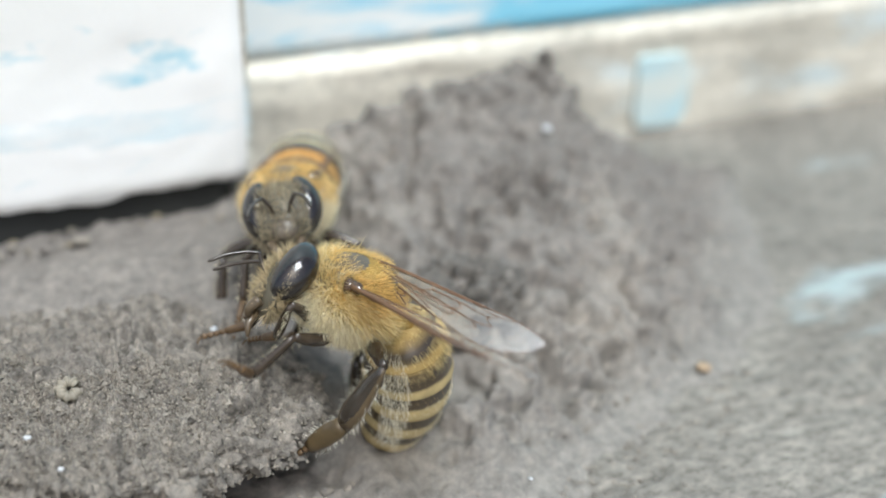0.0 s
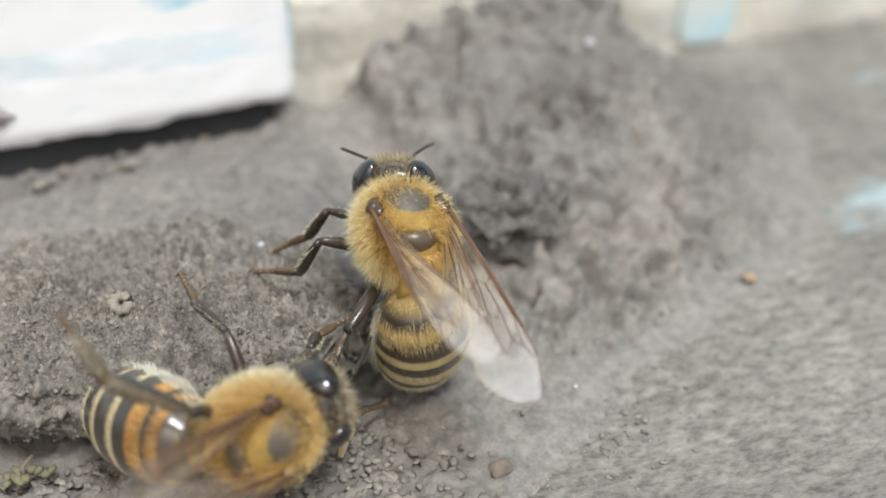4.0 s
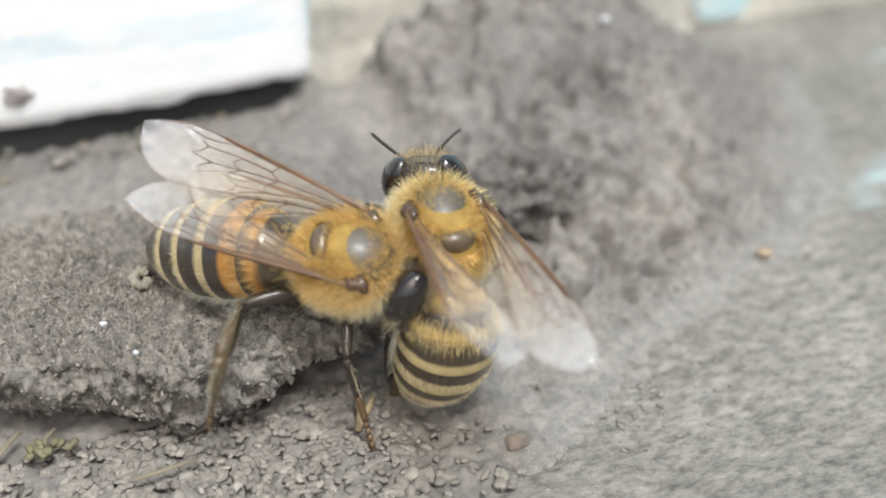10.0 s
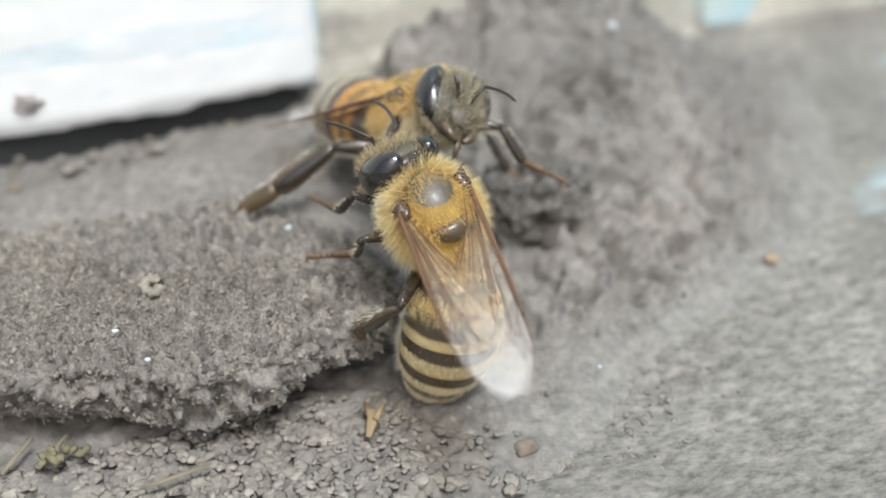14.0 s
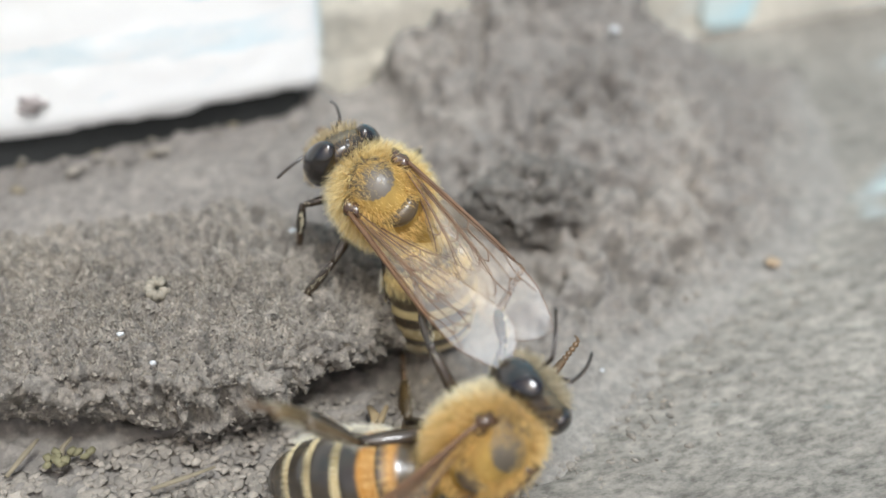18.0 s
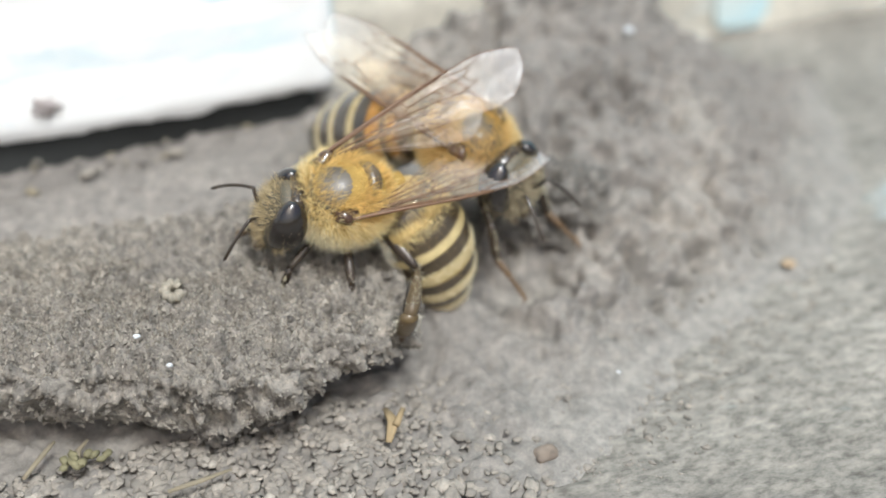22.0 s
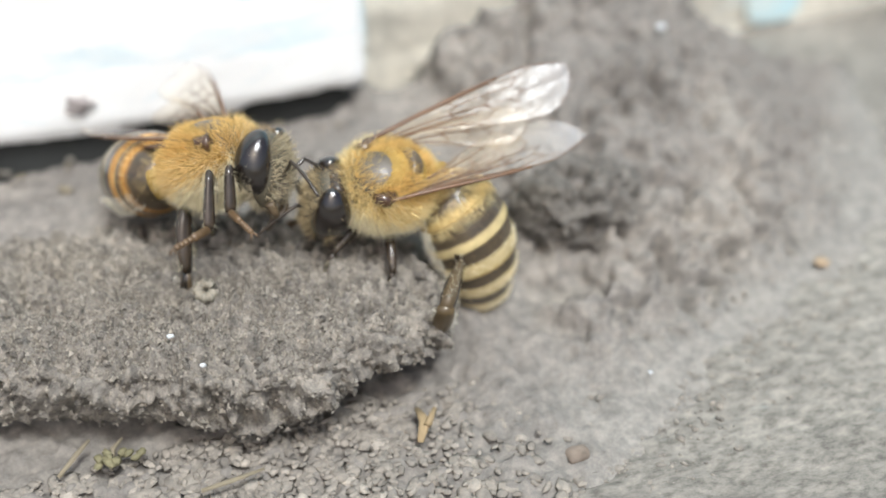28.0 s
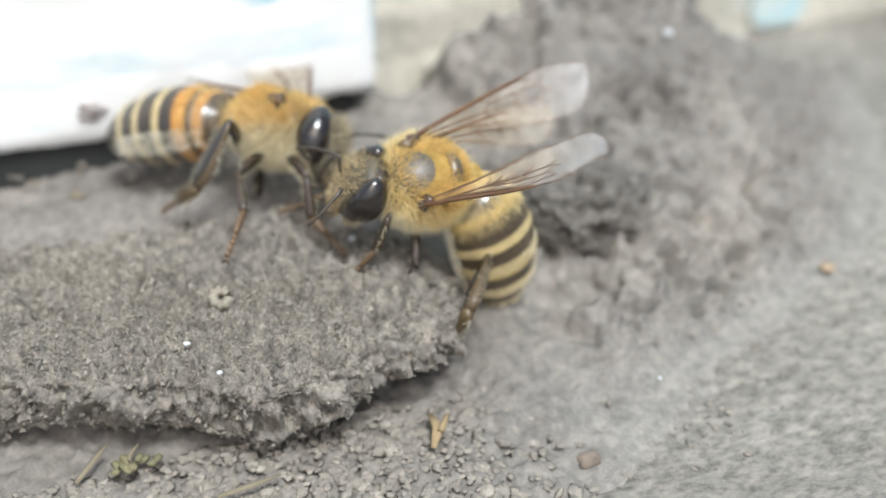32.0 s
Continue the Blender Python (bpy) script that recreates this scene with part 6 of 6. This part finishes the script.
AMBER_LIMBS = [
    (0, 31, 17, 5, -22, -81, -40, 81, 38, 61, -20, -85, -61, 125, -162, -47, -67, -63, -63, -34, -43, -11, -19, -78, -39, -81, -67, -65, -15, -81, -56, -119, 171, 38, -62, -64, -67, 0, 0, 0, 0),
    (1, 38, 73, 17, -21, -78, -43, 83, 99, 75, -11, -78, -53, 125, -175, -40, -57, -58, -73, -14, -6, 4, -54, -46, -8, -45, -245, -57, -13, -54, -8, -44, -69, -185, 25, -25, 2, 0, 0, 0, 0),
    (2, 53, 37, 31, 1, -56, -46, 81, 43, 45, 4, -33, -36, 99, 105, 62, 46, 34, -51, -37, -63, -19, -15, -72, -37, -82, -81, -70, -7, -74, -49, -117, -177, 21, -55, -62, -71, 0, 0, 0, 0),
    (3, 23, -34, -4, -21, -66, -28, 96, -45, 108, -9, -135, -75, 131, -221, -234, 55, 12, -65, -30, -50, -15, -3, -58, -24, -77, -60, -60, 3, -61, -37, -99, -146, -1, -49, -66, -61, 0, 0, 0, 0),
    (6, 26, -25, -1, -19, -67, -29, 75, -34, 29, -32, -72, -62, 98, -239, 80, 62, -6, -39, -30, -45, -13, -4, -61, -25, -78, -55, -58, 0, -64, -39, -97, -150, 6, -52, -70, -61, 0, 0, 0, 0),
    (7, 27, -23, 1, -18, -63, -26, 80, 33, 84, 0, -66, -37, 119, -220, -96, 47, -13, -120, -26, -40, -11, -1, -56, -22, -76, -49, -54, 3, -60, -36, -91, -137, 4, -50, -71, -57, 0, 0, 0, 0),
    (8, 17, -54, -12, -26, -70, -32, 107, -72, 106, -16, -134, -45, 140, -247, 149, 15, 35, -48, -35, -66, -23, -5, -60, -27, -80, -78, -69, 4, -62, -37, -110, -158, -12, -46, -60, -67, 0, 0, 0, 0),
    (9, 14, -65, -16, -27, -71, -33, 78, -85, 20, -40, -73, -75, 173, -147, -64, -72, -50, -44, -38, -74, -27, -4, -60, -27, -81, -87, -73, 6, -62, -36, -116, -163, -19, -45, -57, -70, 0, 0, 0, 0),
    (10, 29, -8, 3, -16, -69, -29, 77, -11, 40, -24, -75, -58, 103, -135, -40, -78, -68, -51, -31, -34, -10, -7, -65, -27, -78, -43, -55, -7, -69, -45, -150, -88, 81, 8, 32, 243, 0, 0, 0, 0),
    (11, 25, -28, -1, -19, -64, -27, 74, -37, 23, -34, -69, -62, 152, -124, -44, -87, -59, -42, -28, -45, -13, -2, -57, -23, -77, -54, -57, 3, -60, -36, -111, -149, -139, 30, 67, 67, 0, 0, 0, 0),
    (12, 32, 47, 14, -7, -64, -28, 79, 58, 60, -3, -67, -43, 101, 160, -9, -55, -69, -63, 4, 16, 13, -75, -50, -38, -109, -116, -125, -46, -47, -74, -165, 232, -126, -5, -59, -56, 0, 0, 0, 0),
    (13, 33, 52, 16, -7, -64, -29, 79, 64, 63, -2, -67, -42, 104, 161, -6, -53, -67, -65, -24, 31, 4, -22, -72, -32, -169, -107, -100, -34, -59, -8, -183, 226, -117, 7, -51, -38, 0, 0, 14, -2),
    (14, 35, 54, 11, -22, -80, -42, 82, 88, 70, -15, -82, -57, 125, -170, -45, -61, -60, -69, -136, -81, -57, 419, -24, 8, -82, -86, -67, -20, -86, -61, -133, -148, -148, 28, -13, -8, 0, 0, 0, 0),
    (17, 31, 18, 7, -14, -72, -32, 117, 128, 122, -26, -63, -59, 137, 164, 175, 48, -46, -46, -31, -18, -7, -14, -72, -32, -79, -27, -53, -16, -77, -54, -106, 162, 34, -68, -71, -59, 0, 0, 0, 0),
    (18, 31, 18, 7, -14, -72, -32, 79, 27, 53, -16, -77, -54, 144, 102, 101, 1, 26, 38, -31, -18, -7, -14, -72, -32, -79, -27, -53, -16, -77, -54, -106, 162, 34, -68, -71, -59, 0, 0, 0, 0),
    (19, 26, -24, -2, -22, -74, -34, 78, -36, 41, -29, -79, -65, 133, -143, -50, -77, -62, -52, -34, -50, -16, -10, -67, -31, -80, -64, -63, -5, -70, -45, -106, -168, 13, -56, -67, -66, 0, 0, 0, 0),
    (20, 30, 8, 3, -23, -81, -40, 81, 24, 60, -22, -86, -62, 127, -160, -49, -68, -62, -62, -35, -48, -12, -18, -77, -39, -81, -71, -66, -13, -80, -54, -118, 173, 35, -61, -64, -68, 0, 0, 0, 0),
    (21, 35, 58, 18, -10, -66, -31, 80, 71, 66, -3, -69, -44, 109, 166, -7, -53, -65, -68, -24, 36, 5, -24, -75, -35, -96, -161, -139, 2, -58, -44, -94, -183, -132, 17, -40, -49, 0, 0, 0, 0),
    (22, 30, 6, 5, -13, -69, -28, 77, 8, 46, -19, -74, -54, 97, -146, -34, -72, -73, -54, -31, -23, -8, -9, -67, -27, -78, -31, -52, -12, -72, -49, -95, 171, 26, -65, -75, -57, 0, 0, 0, 0),
    (23, 50, 115, 60, -10, -20, -15, 75, 139, 55, 39, -116, 24, 160, 25, 150, -10, -15, -10, -50, -115, -60, -10, -20, -15, -85, -140, -80, -10, -20, -15, -160, -25, -150, -10, -15, -10, 0, 0, 0, 0),
    (24, 14, -77, -18, -31, -75, -38, 81, -102, 40, -38, -76, -78, 163, -154, -69, -69, -50, -48, -42, -82, -30, -8, -64, -31, -83, -97, -78, 4, -65, -39, -122, -171, -16, -46, -55, -75, 0, 0, 0, 0),
    (25, 35, 56, 17, -12, -70, -34, 81, 71, 66, -6, -72, -47, 111, 172, -15, -56, -65, -68, -26, 27, 3, -24, -77, -37, -75, -460, -94, -41, -36, -39, -145, -84, -87, -38, -46, -36, 0, 0, 2, -1),
    (28, 34, 45, 13, -15, -73, -35, 80, 61, 63, -11, -77, -51, 112, -178, -27, -61, -67, -66, -436, -136, -52, 45, -74, -15, -66, -123, -101, 41, -69, 4, -125, 154, 47, -71, -64, -58, 0, 0, 0, 0),
    (29, 32, 37, 2, -30, -88, -47, 82, 70, 63, 1, -18, -5, 106, 105, 105, 1, -39, -53, -39, -82, -16, -23, -79, -45, -84, -110, -78, -13, -79, -55, -128, 173, 49, -56, -56, -73, 0, 0, 0, 0),
    (30, 89, 108, -245, -21, -101, -118, 100, 112, 111, 1, -42, 17, 135, 108, 99, -10, -15, -10, -31, -18, -7, -14, -72, -32, -79, -27, -53, -16, -77, -54, -106, 162, 34, -68, -71, -59, 0, 0, 0, 0),
    (31, 31, 17, 6, -17, -75, -34, 79, 27, 55, -18, -80, -57, 112, -161, -38, -68, -68, -60, -32, -25, -8, -16, -74, -34, -79, -37, -57, -16, -79, -55, -110, 166, 34, -66, -69, -62, 0, 0, 0, 0),
    (32, 32, 44, 14, -8, -66, -29, 79, 56, 60, -5, -69, -44, 101, 165, -13, -56, -70, -63, -27, 19, 0, -20, -72, -32, -87, -42, -72, -24, -40, -46, -74, -203, -214, 21, -66, -28, -11, -43, -58, 75),
]


def steady(rows):
    """The rows, with more between two that differ by a large turn."""
    out = [rows[0]]
    for t, m in rows[1:]:
        t0, m0 = out[-1]
        q0, q1 = m0.to_quaternion(), m.to_quaternion()
        angle = q0.rotation_difference(q1).angle
        n = int(math.degrees(min(angle, 2 * math.pi - angle)) // 70) + 1
        for k in range(1, n):
            out.append((t0 + (t - t0) * k / n, Matrix.LocRotScale(m0.translation.lerp(m.translation, k / n), q0.slerp(q1, k / n), None)))
        out.append((t, m))
    return out


def swing(down, aside):
    v = Vector((0, radians(down), radians(aside)))
    return Matrix.Translation(Vector(WAIST) * MM) @ (Matrix.Rotation(v.length, 4, v.normalized()) if v.length > 1e-6 else Matrix.Identity(4))


def animate(bee, body, table, limbs):
    walk(bee, steady([(r[0], local(*r[1:7])) for r in table]))
    walk(body["head"], steady([(r[0], local(*NECK, *r[7:10])) for r in table]))
    walk(body["abdomen"], steady([(r[0], swing(*r[10:12])) for r in table]))
    for s, k in ((1, 12), (-1, 14)):
        x, y, z = HINGE
        walk(body["wing", s], steady([(r[0], local(x, s * y, z, s * 8, r[k + 1], -r[k])) for r in table]))
        walk(body["hindwing", s], steady([(r[0], local(x - 0.6, s * y * 0.93, z - 0.2, s * 8, r[k + 1] - 2, -r[k] + s * 7)) for r in table]))
    for s, first in ((1, 1), (-1, 19)):
        for i, name in enumerate(LEGS):
            leg, low, feet = body[name, s]
            hip, (thigh, shin, foot) = LEGS[name]
            k = first + 6 * i
            rows = {"thigh": [], "shin": [], "foot": []}
            for r in limbs:
                a, b, c = [local(0, 0, 0, 0, -r[k + 3 + j], r[k + j]) for j in range(3)]
                back = a.inverted()
                knee = Vector((thigh * MM, 0, 0))
                ankle = knee + back @ (b @ Vector((shin * MM, 0, 0)))
                rows["thigh"].append((r[0], Matrix.Translation(Vector((hip[0], s * hip[1], hip[2])) * MM) @ a))
                rows["shin"].append((r[0], Matrix.Translation(knee) @ back @ b))
                rows["foot"].append((r[0], Matrix.Translation(ankle) @ back @ c))
            walk(leg, steady(rows["thigh"]))
            for ob in low:
                walk(ob, steady(rows["shin"]))
            for ob in feet:
                walk(ob, steady(rows["foot"]))
    for s, k in ((1, 37), (-1, 39)):
        walk(body["antenna", s], steady([(r[0], local(FEELER[0], s * FEELER[1], FEELER[2], 0, r[k + 1], r[k])) for r in limbs]))


def motions():
    animate(*pale_bee, PALE_BEE, PALE_LIMBS)
    animate(*amber_bee, AMBER_BEE, AMBER_LIMBS)


motions()
